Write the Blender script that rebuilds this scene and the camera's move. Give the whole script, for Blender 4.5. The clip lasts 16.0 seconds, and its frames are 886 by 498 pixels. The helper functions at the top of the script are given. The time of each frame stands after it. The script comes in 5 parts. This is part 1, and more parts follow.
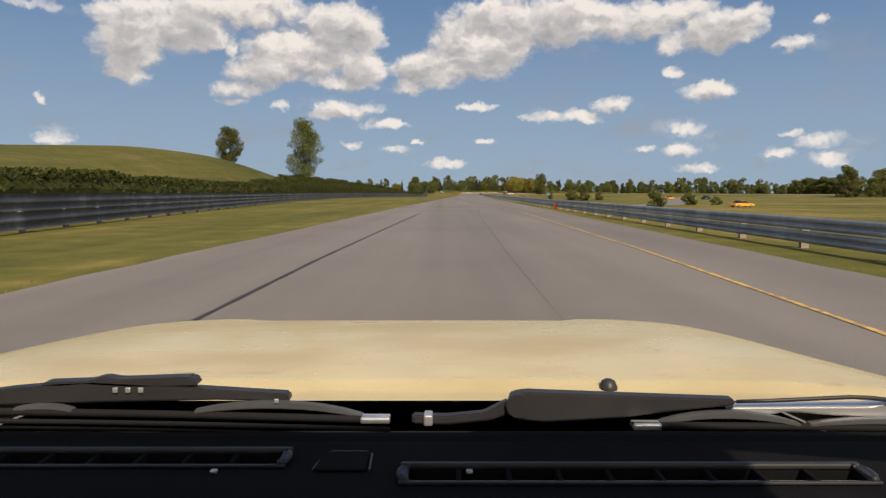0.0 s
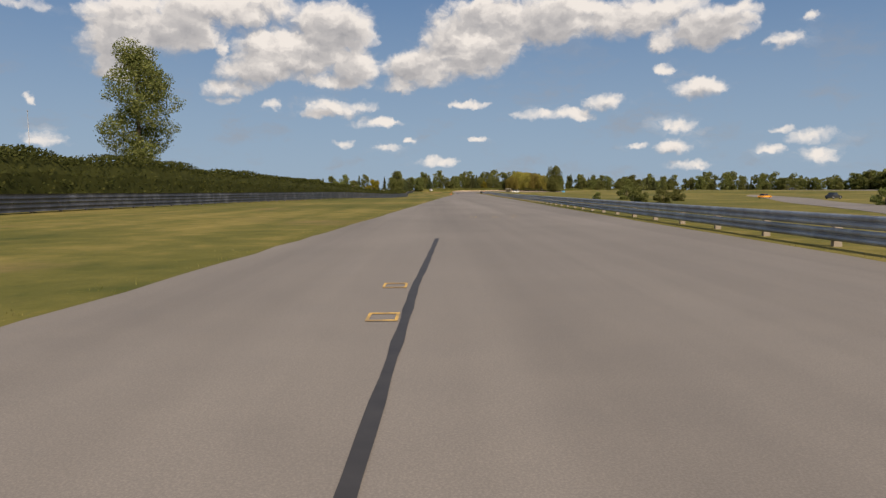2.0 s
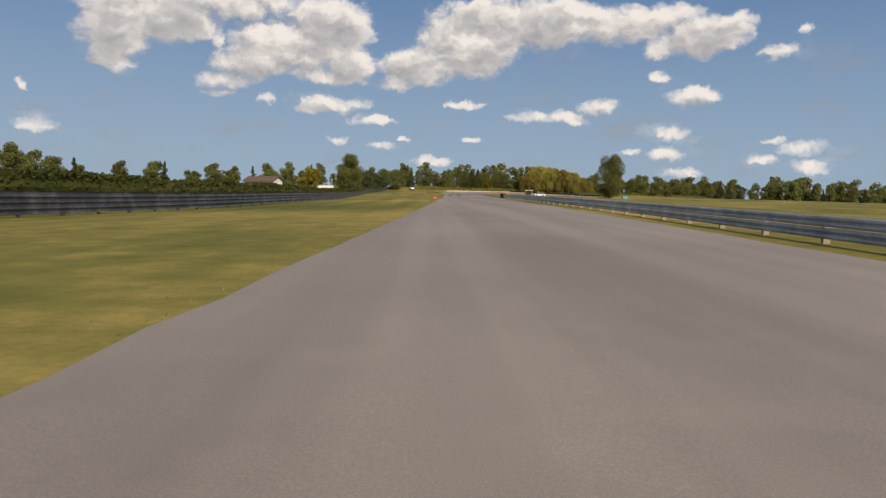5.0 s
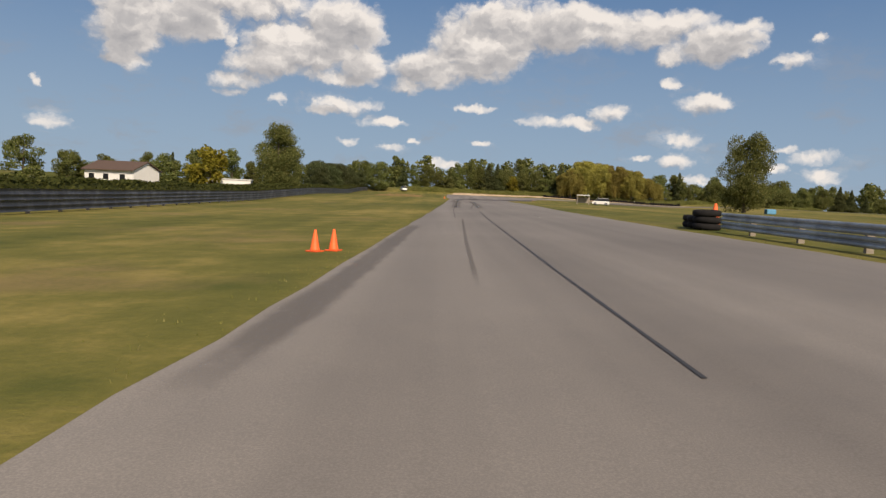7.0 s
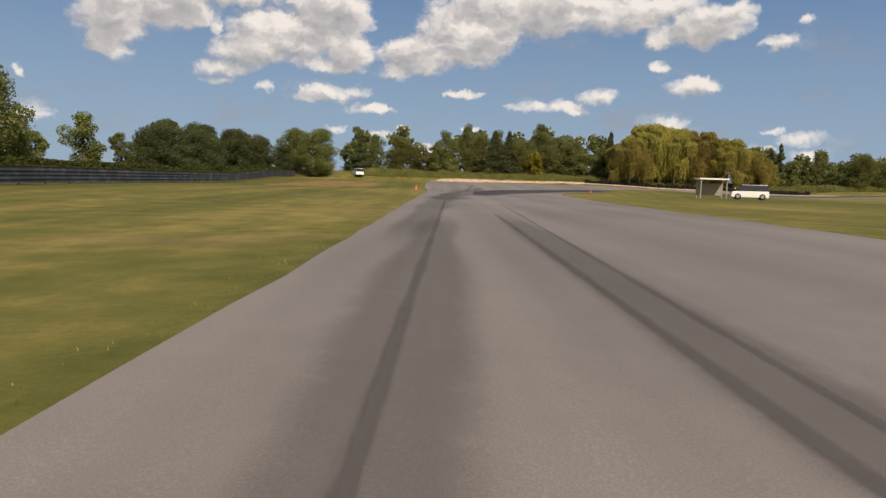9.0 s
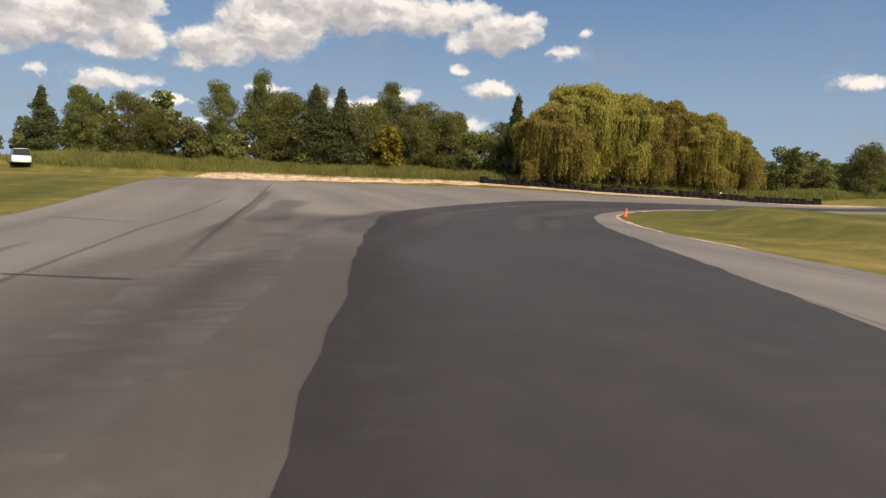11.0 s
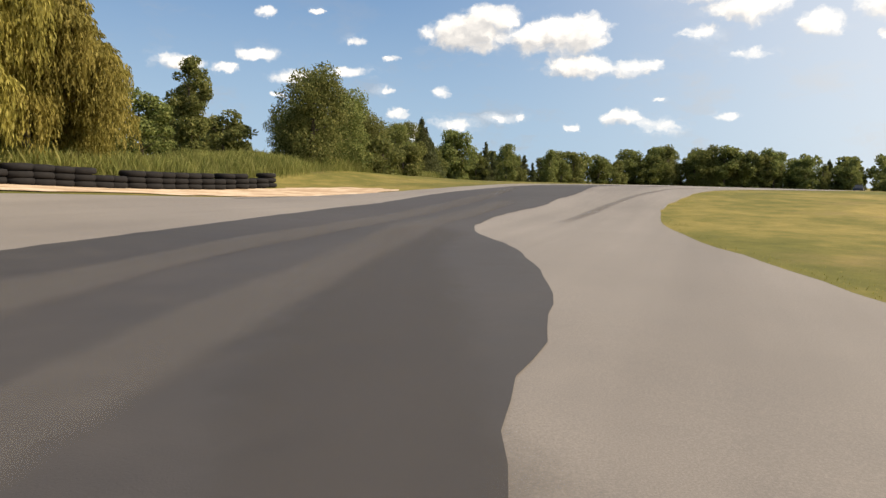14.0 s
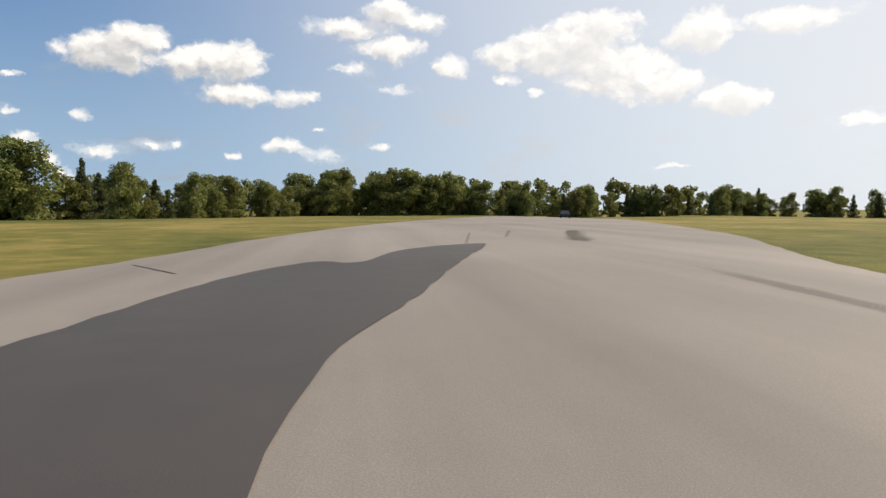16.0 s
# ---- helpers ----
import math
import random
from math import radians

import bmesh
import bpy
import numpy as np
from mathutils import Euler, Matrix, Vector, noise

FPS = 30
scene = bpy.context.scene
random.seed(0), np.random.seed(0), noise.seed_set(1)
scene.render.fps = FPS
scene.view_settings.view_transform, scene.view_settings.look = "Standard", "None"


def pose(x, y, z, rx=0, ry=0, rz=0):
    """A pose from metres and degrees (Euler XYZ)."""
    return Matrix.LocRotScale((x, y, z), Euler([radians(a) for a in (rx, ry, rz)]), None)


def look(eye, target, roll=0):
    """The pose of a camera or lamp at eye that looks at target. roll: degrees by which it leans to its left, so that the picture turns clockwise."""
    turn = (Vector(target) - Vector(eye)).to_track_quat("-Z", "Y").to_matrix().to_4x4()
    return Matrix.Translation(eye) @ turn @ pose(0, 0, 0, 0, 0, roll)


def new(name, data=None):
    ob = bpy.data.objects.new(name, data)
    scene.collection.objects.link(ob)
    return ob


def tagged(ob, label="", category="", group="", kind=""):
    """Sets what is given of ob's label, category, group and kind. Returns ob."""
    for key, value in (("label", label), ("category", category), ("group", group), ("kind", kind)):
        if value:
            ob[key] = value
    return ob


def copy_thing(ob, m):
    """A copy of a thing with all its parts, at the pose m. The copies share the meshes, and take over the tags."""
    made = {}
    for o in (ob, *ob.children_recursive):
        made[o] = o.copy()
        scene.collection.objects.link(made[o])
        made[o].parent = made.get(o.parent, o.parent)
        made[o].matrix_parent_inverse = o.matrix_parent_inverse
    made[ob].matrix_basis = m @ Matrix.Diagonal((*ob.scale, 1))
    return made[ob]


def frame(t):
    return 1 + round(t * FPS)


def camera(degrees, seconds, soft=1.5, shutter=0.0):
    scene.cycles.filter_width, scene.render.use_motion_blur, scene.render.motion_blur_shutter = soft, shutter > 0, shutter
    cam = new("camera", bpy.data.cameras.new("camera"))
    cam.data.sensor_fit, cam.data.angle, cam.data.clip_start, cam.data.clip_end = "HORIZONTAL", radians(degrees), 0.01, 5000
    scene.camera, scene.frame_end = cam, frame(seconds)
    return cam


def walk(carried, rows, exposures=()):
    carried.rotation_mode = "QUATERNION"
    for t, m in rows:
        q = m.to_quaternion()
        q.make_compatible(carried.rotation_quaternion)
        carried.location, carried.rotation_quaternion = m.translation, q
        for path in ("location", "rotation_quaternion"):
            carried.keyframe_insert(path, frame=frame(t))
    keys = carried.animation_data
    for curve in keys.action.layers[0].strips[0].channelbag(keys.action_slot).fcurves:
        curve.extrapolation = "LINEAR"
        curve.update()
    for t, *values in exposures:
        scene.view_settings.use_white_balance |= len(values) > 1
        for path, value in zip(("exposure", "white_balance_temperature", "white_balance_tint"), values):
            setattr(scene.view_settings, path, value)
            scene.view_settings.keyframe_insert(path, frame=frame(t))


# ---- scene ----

cam = camera(66.8, 16.0, soft=1.4)
# seconds, place, yaw, pitch, roll of the drive
PATH = [
    (0, -0.0, 0.0, 0.98, 0.05, -4.77, -0.02),
    (0.5, 0.28, 19.12, 0.977, -0.01, -4.63, 0.37),
    (1, 0.72, 38.12, 0.982, -0.14, -4.61, 0.04),
    (1.5, 1.25, 57.08, 0.978, -0.37, -4.75, -0.33),
    (2, 1.75, 76.15, 0.973, -0.52, -4.92, -0.41),
    (2.5, 2.17, 95.56, 0.967, -0.71, -4.84, -0.22),
    (3, 2.8, 115.13, 0.977, -0.83, -4.8, -0.05),
    (3.5, 3.41, 134.72, 0.998, -0.94, -4.69, 0.27),
    (4, 4.05, 154.28, 0.98, -1.14, -4.95, 0.7),
    (6.5, 7.38, 253.03, 0.895, -0.93, -4.89, 2.47),
    (7, 8.05, 272.54, 0.909, -0.67, -4.71, 2.59),
    (7.5, 8.53, 291.81, 0.884, -0.66, -4.36, 1.46),
    (8, 9.05, 310.57, 0.891, -0.67, -4.38, 2.2),
    (8.2, 9.26, 317.87, 0.898, -0.97, -5.75, 1.81),
    (9.25, 10.75, 351.9, 0.916, -1.6, -5.85, 1.9),
    (10.3, 12.18, 383.95, 0.973, -4.65, -6.0, 1.71),
    (10.5, 12.72, 388.1, 0.959, -7.9, -5.72, 2.44),
    (11, 14.45, 397.42, 0.985, -17.73, -5.51, 2.23),
    (11.5, 17.29, 405.8, 0.977, -25.72, -5.29, 1.97),
    (12, 21.27, 413.38, 0.957, -33.27, -5.33, 1.62),
    (12.5, 26.55, 420.43, 1.008, -42.9, -5.38, 1.19),
    (13, 32.83, 426.57, 0.988, -52.53, -4.88, 0.53),
    (13.5, 39.98, 431.42, 1.005, -61.76, -5.19, 0.19),
    (14, 47.81, 435.22, 1.023, -70.06, -6.13, 1.48),
    (14.5, 56.37, 438.35, 0.965, -77.16, -6.58, 0.86),
    (15, 65.23, 439.46, 1.017, -84.86, -5.71, 0.13),
    (15.5, 74.21, 440.13, 1.348, -91.53, -3.76, 0.97),
    (16, 82.8, 439.42, 1.659, -97.71, -3.4, 0.01),
]

walk(cam, [(t, pose(x, y, z, 90 + p, 0, yw) @ pose(0, 0, 0, 0, 0, ro)) for t, x, y, z, yw, p, ro in PATH],
     exposures=[(0, -0.06, 7150, 14), (8.2, -0.06, 7150, 14), (10.5, 0.02, 7250, 14), (11.5, 0.28, 7300, 14), (13.0, 0.56, 7300, 12), (15.0, 0.40, 7100, 11), (16, 0.30, 6950, 11)])

# ---------------------------------------------------------------- light
SUN_YAW, SUN_UP = -160.0, 40.0
SUN_DIR = Vector((-math.sin(radians(SUN_YAW)) * math.cos(radians(SUN_UP)), math.cos(radians(SUN_YAW)) * math.cos(radians(SUN_UP)), math.sin(radians(SUN_UP))))
sun = new("sun", bpy.data.lights.new("sun", "SUN"))
sun.data.energy, sun.data.angle, sun.data.color = 5.0, radians(0.6), (1.0, 0.90, 0.76)
sun.matrix_world = look(SUN_DIR * 200, (0, 0, 0))


class Nodes:
    """Short hand for node trees."""

    def __init__(self, tree):
        self.tree = tree
        tree.nodes.clear()

    def __call__(self, kind, ins=(), **props):
        n = self.tree.nodes.new(kind)
        for k, v in props.items():
            setattr(n, k, v)
        for k, v in dict(ins).items():
            if isinstance(v, bpy.types.NodeSocket):
                self.tree.links.new(v, n.inputs[k])
            else:
                n.inputs[k].default_value = v
        return n

    def math(self, op, a, b=0.0, c=0.0, clamp=False):
        return self("ShaderNodeMath", {0: a, 1: b, 2: c}, operation=op, use_clamp=clamp).outputs[0]

    def vec(self, op, a, b=(0, 0, 0), c=(0, 0, 0)):
        return self("ShaderNodeVectorMath", {0: a, 1: b, 2: c}, operation=op)

    def noise(self, vector, scale, detail=4.0, rough=0.55, out="Fac"):
        return self("ShaderNodeTexNoise", {"Vector": vector, "Scale": scale, "Detail": detail, "Roughness": rough}).outputs[out]

    def ramp(self, fac, *stops):
        n = self("ShaderNodeValToRGB", {"Fac": fac})
        while len(n.color_ramp.elements) < len(stops):
            n.color_ramp.elements.new(0.5)
        for e, (at, col) in zip(n.color_ramp.elements, stops):
            e.position, e.color = at, (*col, 1)
        return n.outputs[0]

    def mix(self, fac, a, b, blend="MIX"):
        n = self("ShaderNodeMix", {0: fac, 6: a if isinstance(a, bpy.types.NodeSocket) else (*a, 1), 7: b if isinstance(b, bpy.types.NodeSocket) else (*b, 1)}, data_type="RGBA", blend_type=blend)
        return n.outputs[2]

    def step(self, v, lo, hi):
        return self("ShaderNodeMapRange", {"Value": v, "From Min": lo, "From Max": hi}, interpolation_type="SMOOTHSTEP").outputs[0]


# fair-weather cumulus: azimuth, elevation, half width, half height in degrees
CLOUDS_HIGH = [
    (21.7, 12.7, 5.5, 2.0), (24.6, 11.3, 2.8, 1.8), (25.4, 9.6, 1.5, 1.0), (24.4, 9.0, 0.9, 0.6), (16.7, 14.1, 4.9, 1.2), (13.1, 14.8, 2.7, 1.0),
    (11.4, 11.2, 5.1, 2.2), (8.6, 13.3, 3.7, 2.1), (14.1, 10.0, 3.6, 1.5), (16.4, 8.5, 1.9, 0.8), (17.3, 7.5, 1.0, 0.4), (6.8, 10.3, 1.9, 1.6),
    (9.2, 9.1, 2.8, 0.5), (17.2, 11.4, 0.8, 0.6)]
CLOUDS_BANK = [
    (-3.1, 12.1, 4.2, 2.5), (0.7, 10.3, 4.0, 1.7), (2.7, 9.0, 2.0, 0.8), (-5.4, 13.8, 5.5, 2.1), (-10.0, 13.7, 4.9, 1.9), (-14.5, 13.6, 4.3, 1.5),
    (-18.4, 14.0, 3.7, 1.0), (-3.1, 10.2, 2.8, 0.9), (-21.3, 12.5, 3.8, 1.5), (-18.4, 11.5, 1.5, 0.8), (-24.1, 13.3, 1.4, 0.8), (-27.2, 11.0, 1.3, 0.6),
    (-18.8, 9.6, 0.9, 0.4), (-21.0, 8.0, 2.0, 0.8), (-28.8, 12.3, 0.5, 0.3), (30.7, 13.2, 1.8, 0.3)]
CLOUDS_LOW = [
    (7.8, 7.0, 2.7, 0.7), (9.7, 6.5, 1.2, 0.4), (5.0, 5.7, 2.0, 0.4), (5.8, 6.0, 0.9, 0.4), (-8.3, 6.2, 1.6, 0.4), (-11.0, 6.3, 1.7, 0.5),
    (-14.0, 7.2, 1.6, 0.7), (-2.8, 7.2, 1.4, 0.3), (-3.6, 4.2, 0.9, 0.2), (7.6, 4.0, 0.8, 0.3), (4.1, 3.6, 0.9, 0.3), (2.4, 4.2, 0.4, 0.2),
    (13.7, 7.0, 0.8, 0.4), (29.5, 4.2, 1.5, 0.5), (30.6, 6.9, 0.4, 0.3), (-19.7, 5.1, 1.4, 0.5), (-19.3, 3.6, 1.4, 0.6), (-16.5, 3.6, 0.9, 0.2),
    (-20.4, 2.0, 1.5, 0.4), (-26.9, 4.3, 0.9, 0.3), (-29.3, 3.9, 1.5, 0.5), (-29.7, 2.6, 1.2, 0.5), (-26.4, 2.8, 1.1, 0.3), (-0.2, 2.5, 1.6, 0.4)]
CLOUDS_TURN = [
    (-57.3, 7.7, 1.6, 0.5), (-54.5, 9.3, 1.4, 0.5), (-51.9, 8.1, 1.2, 0.4), (-48.7, 8.3, 1.4, 0.7), (-55.2, 12.6, 0.8, 0.4), (-62.9, 10.9, 1.0, 0.3),
    (-62.2, 8.5, 1.6, 0.4), (-56.3, 6.1, 0.6, 0.2), (-66.3, 5.1, 0.9, 0.4), (-59.4, 12.9, 0.4, 0.2)]
CLOUDS_EXIT = [
    (-71.9, 11.7, 3.8, 1.5), (-73.7, 12.7, 2.4, 1.2), (-68.8, 11.7, 1.4, 0.5), (-79.9, 11.6, 3.1, 1.7), (-77.3, 11.2, 2.1, 1.3), (-81.2, 9.3, 2.7, 0.9),
    (-85.2, 9.0, 1.7, 0.6), (-70.3, 4.5, 1.6, 0.6), (-67.3, 3.7, 0.9, 0.5), (-74.2, 4.9, 0.8, 0.3), (-75.8, 5.1, 0.6, 0.3), (-69.6, 7.0, 0.7, 0.4),
    (-80.7, 4.4, 0.7, 0.3), (-84.3, 5.0, 1.5, 0.6), (-87.2, 4.5, 1.5, 0.5), (-87.2, 6.6, 0.6, 0.2), (-92.4, 5.2, 1.0, 0.3), (-64.8, 7.0, 0.6, 0.3),
    (-65.2, 9.6, 0.5, 0.2), (-68.6, 2.6, 0.9, 0.4)]
CLOUDS_SUNWARD = [
    (-93.5, 16.0, 2.4, 1.1), (-90.7, 14.6, 3.8, 0.9), (-93.1, 13.1, 2.7, 1.1), (-96.3, 15.2, 1.9, 0.8), (-89.8, 11.5, 1.3, 0.5), (-93.6, 9.9, 1.2, 0.5),
    (-98.3, 11.7, 1.4, 0.8), (-107.6, 12.9, 5.0, 2.1), (-112.2, 11.0, 5.0, 2.2), (-103.0, 12.6, 2.3, 1.3), (-110.3, 14.6, 3.6, 1.1), (-115.8, 10.0, 3.4, 1.4),
    (-118.2, 13.7, 2.5, 1.6), (-103.0, 10.6, 1.0, 0.5), (-105.6, 9.6, 0.7, 0.3), (-120.8, 8.5, 2.4, 1.2), (-116.4, 3.4, 1.0, 0.2), (-124.5, 13.9, 4.0, 0.9),
    (-129.5, 6.4, 1.3, 0.5)]

world = bpy.data.worlds.new("world")
world.use_nodes = True
scene.world = world
w = Nodes(world.node_tree)
sky = w("ShaderNodeTexSky", sky_type="NISHITA", sun_disc=False, sun_elevation=radians(SUN_UP), sun_rotation=radians(-SUN_YAW), air_density=1.0, dust_density=0.35, ozone_density=2.2)
way = w("ShaderNodeTexCoord").outputs["Generated"]
xyz = w("ShaderNodeSeparateXYZ", {0: way})
az = w.math("MULTIPLY", w.math("ARCTAN2", w.math("MULTIPLY", xyz.outputs[0], -1.0), xyz.outputs[1]), 57.29578)
el = w.math("MULTIPLY", w.math("ARCSINE", xyz.outputs[2]), 57.29578)
flat = w("ShaderNodeCombineXYZ", {0: az, 1: el, 2: 0.0}).outputs[0]
puff = w.noise(flat, 0.25, 4.0, 0.55, "Color")
bent = w.vec("ADD", flat, w.vec("MULTIPLY_ADD", puff, (2.6, 1.5, 0), (-1.3, -0.75, 0)).outputs[0]).outputs[0]
curl = w.noise(flat, 1.3, 4.0, 0.6, "Color")
bent = w.vec("ADD", bent, w.vec("MULTIPLY_ADD", curl, (1.3, 0.8, 0), (-0.65, -0.4, 0)).outputs[0]).outputs[0]


def heaps(where, clouds):
    """How deep a direction lies inside the nearest cloud: over 0 inside, below 0 outside."""
    out = None
    for a, e, cw, ch in clouds:
        q = w.vec("MULTIPLY_ADD", where, (1 / cw, 1 / ch, 0), (-a / cw, -e / ch, 0)).outputs[0]
        deep = 0.75 * max(ch, 0.45) ** 0.6
        r = w.math("MULTIPLY_ADD", w.vec("DOT_PRODUCT", q, q).outputs[1], -deep, deep)
        out = r if out is None else w.math("SMOOTH_MAX", out, r, 0.25)
    return out


def billows(where):
    """Ragged vapour with rounded heads at two sizes."""
    out = w.math("MULTIPLY", w.math("SUBTRACT", w.noise(where, 0.45, 8.0, 0.62), 0.5), 2.1)
    for scale, much in ((0.62, 0.55), (1.5, 0.30)):
        cell = w("ShaderNodeTexVoronoi", {"Vector": where, "Scale": scale, "Smoothness": 0.6}, feature="SMOOTH_F1", voronoi_dimensions="2D").outputs["Distance"]
        out = w.math("ADD", out, w.math("MULTIPLY", w.math("SUBTRACT", 0.40, cell), much))
    return out


ALL_CLOUDS = CLOUDS_HIGH + CLOUDS_BANK + CLOUDS_LOW + CLOUDS_TURN + CLOUDS_EXIT + CLOUDS_SUNWARD
tall = w.vec("MULTIPLY", bent, (0.85, 1.2, 1)).outputs[0]
LIT = (-0.5, 0.75, 0)
body = w.math("ADD", heaps(bent, ALL_CLOUDS), billows(tall))
toward = w.math("ADD", heaps(w.vec("ADD", bent, LIT).outputs[0], [c for c in ALL_CLOUDS if c[3] > 0.55]), billows(w.vec("ADD", tall, (-0.42, 0.9, 0)).outputs[0]))
# scattered cumulus over the rest of the sky
rest = w.math("SUBTRACT", w.noise(flat, 0.06, 7.0, 0.6), 0.56)
beside = w.step(w.math("ABSOLUTE", w.math("SUBTRACT", az, -50.0)), 90.0, 100.0)
rest = w.math("SUBTRACT", w.math("MULTIPLY", rest, 6.0), w.math("MULTIPLY_ADD", beside, -4.0, 4.0))
body = w.math("MAXIMUM", body, rest)
veil = w.noise(flat, 0.3, 5.0, 0.6)
cover = w.math("MULTIPLY", w.step(body, w.math("MULTIPLY_ADD", veil, -0.75, 0.0), w.math("MULTIPLY_ADD", veil, 0.95, 0.18)), 0.96)
wisps = w.math("MULTIPLY", w.step(w.noise(w.vec("MULTIPLY", bent, (0.7, 1.6, 1)).outputs[0], 0.20, 8.0, 0.66), 0.49, 0.72), w.step(el, 18.0, 4.0))
cover = w.math("MAXIMUM", cover, w.math("MULTIPLY", wisps, 0.5))
lump = w.math("MULTIPLY", w.math("SUBTRACT", w.noise(tall, 0.22, 4.0, 0.5), 0.42), w.step(body, 0.2, 1.3))
shade = w.math("SUBTRACT", w.math("MULTIPLY_ADD", w.math("SUBTRACT", body, w.math("MAXIMUM", toward, -0.5)), 0.54, 0.62), w.math("MULTIPLY", lump, 2.0))
puffs = w.ramp(shade, (0.0, (3.4, 3.6, 4.0)), (0.45, (5.6, 5.7, 5.9)), (0.9, (9.3, 9.2, 9.0)))
clear = w.mix(w.math("MULTIPLY", w.step(el, 24.0, -3.0), 0.80), w.mix(0.8, sky.outputs[0], (0.55, 1.75, 4.2)), (3.5, 5.0, 6.6))
aureole = w.step(w.vec("DOT_PRODUCT", way, tuple(SUN_DIR)).outputs[1], 0.05, 0.95)
full = w.mix(cover, clear, puffs)
full = w.mix(w.math("MULTIPLY", aureole, 0.72), full, (9.0, 9.2, 9.4))
back = w("ShaderNodeBackground", {"Color": full, "Strength": 0.095})
w("ShaderNodeOutputWorld", {"Surface": back.outputs[0]})


# ---------------------------------------------------------------- materials
def material(name, build, rough=0.8, metal=0.0, spec=0.3):
    """build(nodes, object place) gives a colour socket, and if wanted a height socket with its depth in metres."""
    m = bpy.data.materials.new(name)
    m.use_nodes = True
    n = Nodes(m.node_tree)
    place = n("ShaderNodeTexCoord").outputs["Object"]
    made = build(n, place)
    col, high, depth, rg = (*made, None, None, None)[:4] if isinstance(made, tuple) and isinstance(made[0], bpy.types.NodeSocket) else (made, None, None, None)
    b = n("ShaderNodeBsdfPrincipled", {"Base Color": col if isinstance(col, bpy.types.NodeSocket) else (*col, 1), "Roughness": rough, "Metallic": metal, "Specular IOR Level": spec})
    if high is not None:
        n.tree.links.new(n("ShaderNodeBump", {"Height": high, "Distance": depth, "Strength": 0.8}).outputs[0], b.inputs["Normal"])
    if rg is not None:
        n.tree.links.new(rg, b.inputs["Roughness"])
    n("ShaderNodeOutputMaterial", {"Surface": b.outputs[0]})
    return m


def stretched(n, place, sx, sy):
    return n("ShaderNodeMapping", {"Vector": place, "Scale": (sx, sy, 1)}).outputs[0]


def asphalt_look(dark, light, streak):
    def build(n, p):
        big = n.noise(p, 0.12, 5)
        past = n.step(n("ShaderNodeSeparateXYZ", {0: p}).outputs[0], 30.0, 60.0)
        lanes = n.mix(past, n.noise(stretched(n, p, 0.55, 0.012), 1.0, 4, 0.6), n.noise(stretched(n, p, 0.02, 0.5), 1.0, 4, 0.6))
        grit = n.noise(p, 95.0, 3, 0.7)
        mid = n.noise(p, 2.2, 5, 0.6)
        f = n.math("ADD", n.math("MULTIPLY", big, 0.40), n.math("MULTIPLY", lanes, streak))
        f = n.math("ADD", f, n.math("MULTIPLY", mid, 0.14 if streak > 0.5 else 0.28))
        base = n.ramp(f, (0.28, dark), (0.72, light))
        col = n.mix(n.step(grit, 0.35, 0.75), n.mix(0.35, base, (0.05, 0.048, 0.046)), base)
        return col, grit, 0.0014, n.math("ADD", 0.62, n.math("MULTIPLY", mid, 0.2))
    return build


M_ROAD = material("weathered_asphalt", asphalt_look((0.112, 0.098, 0.086), (0.268, 0.238, 0.208), 0.62), spec=0.28)
M_PATCH = material("fresh_asphalt", asphalt_look((0.024, 0.022, 0.022), (0.068, 0.060, 0.057), 0.30), spec=0.3)


def grass_ground(n, p):
    big = n.noise(p, 0.035, 5)
    past = n.step(n("ShaderNodeSeparateXYZ", {0: p}).outputs[0], 30.0, 60.0)
    mow = n.mix(past, n.noise(stretched(n, p, 0.5, 0.02), 1.0, 4), n.noise(stretched(n, p, 0.12, 0.2), 1.0, 4))
    mid = n.noise(p, 0.9, 6, 0.65)
    fine = n.noise(p, 14.0, 4, 0.7)
    f = n.math("ADD", n.math("ADD", n.math("MULTIPLY", big, 0.44), n.math("MULTIPLY", mow, 0.26)), n.math("MULTIPLY", mid, 0.3))
    col = n.ramp(f, (0.39, (0.058, 0.070, 0.016)), (0.50, (0.142, 0.127, 0.033)), (0.61, (0.300, 0.226, 0.074)))
    at = n("ShaderNodeSeparateXYZ", {0: p})
    rough = n.step(n.math("ADD", n.math("SUBTRACT", at.outputs[0], n.math("MULTIPLY", at.outputs[1], 0.037)), n.math("MULTIPLY", big, 6.0)), -17.0, -23.0)
    col = n.mix(n.math("MULTIPLY", rough, 0.6), col, (0.060, 0.064, 0.016))
    bare = n.math("MULTIPLY", n.step(n.noise(p, 0.16, 7, 0.66), 0.54, 0.70), 0.62)
    col = n.mix(bare, col, (0.21, 0.145, 0.07))
    return n.mix(n.step(fine, 0.3, 0.75), n.mix(0.32, col, (0.050, 0.062, 0.016)), col), fine, 0.018


M_GRASS = material("mown_grass", grass_ground, rough=0.95, spec=0.1)
M_SAND = material("pale_sand", lambda n, p: (n.mix(n.step(n.noise(p, 1.3, 6), 0.35, 0.65), (0.36, 0.25, 0.16), (0.56, 0.44, 0.32)), n.noise(p, 9.0, 5), 0.03), rough=0.95, spec=0.1)


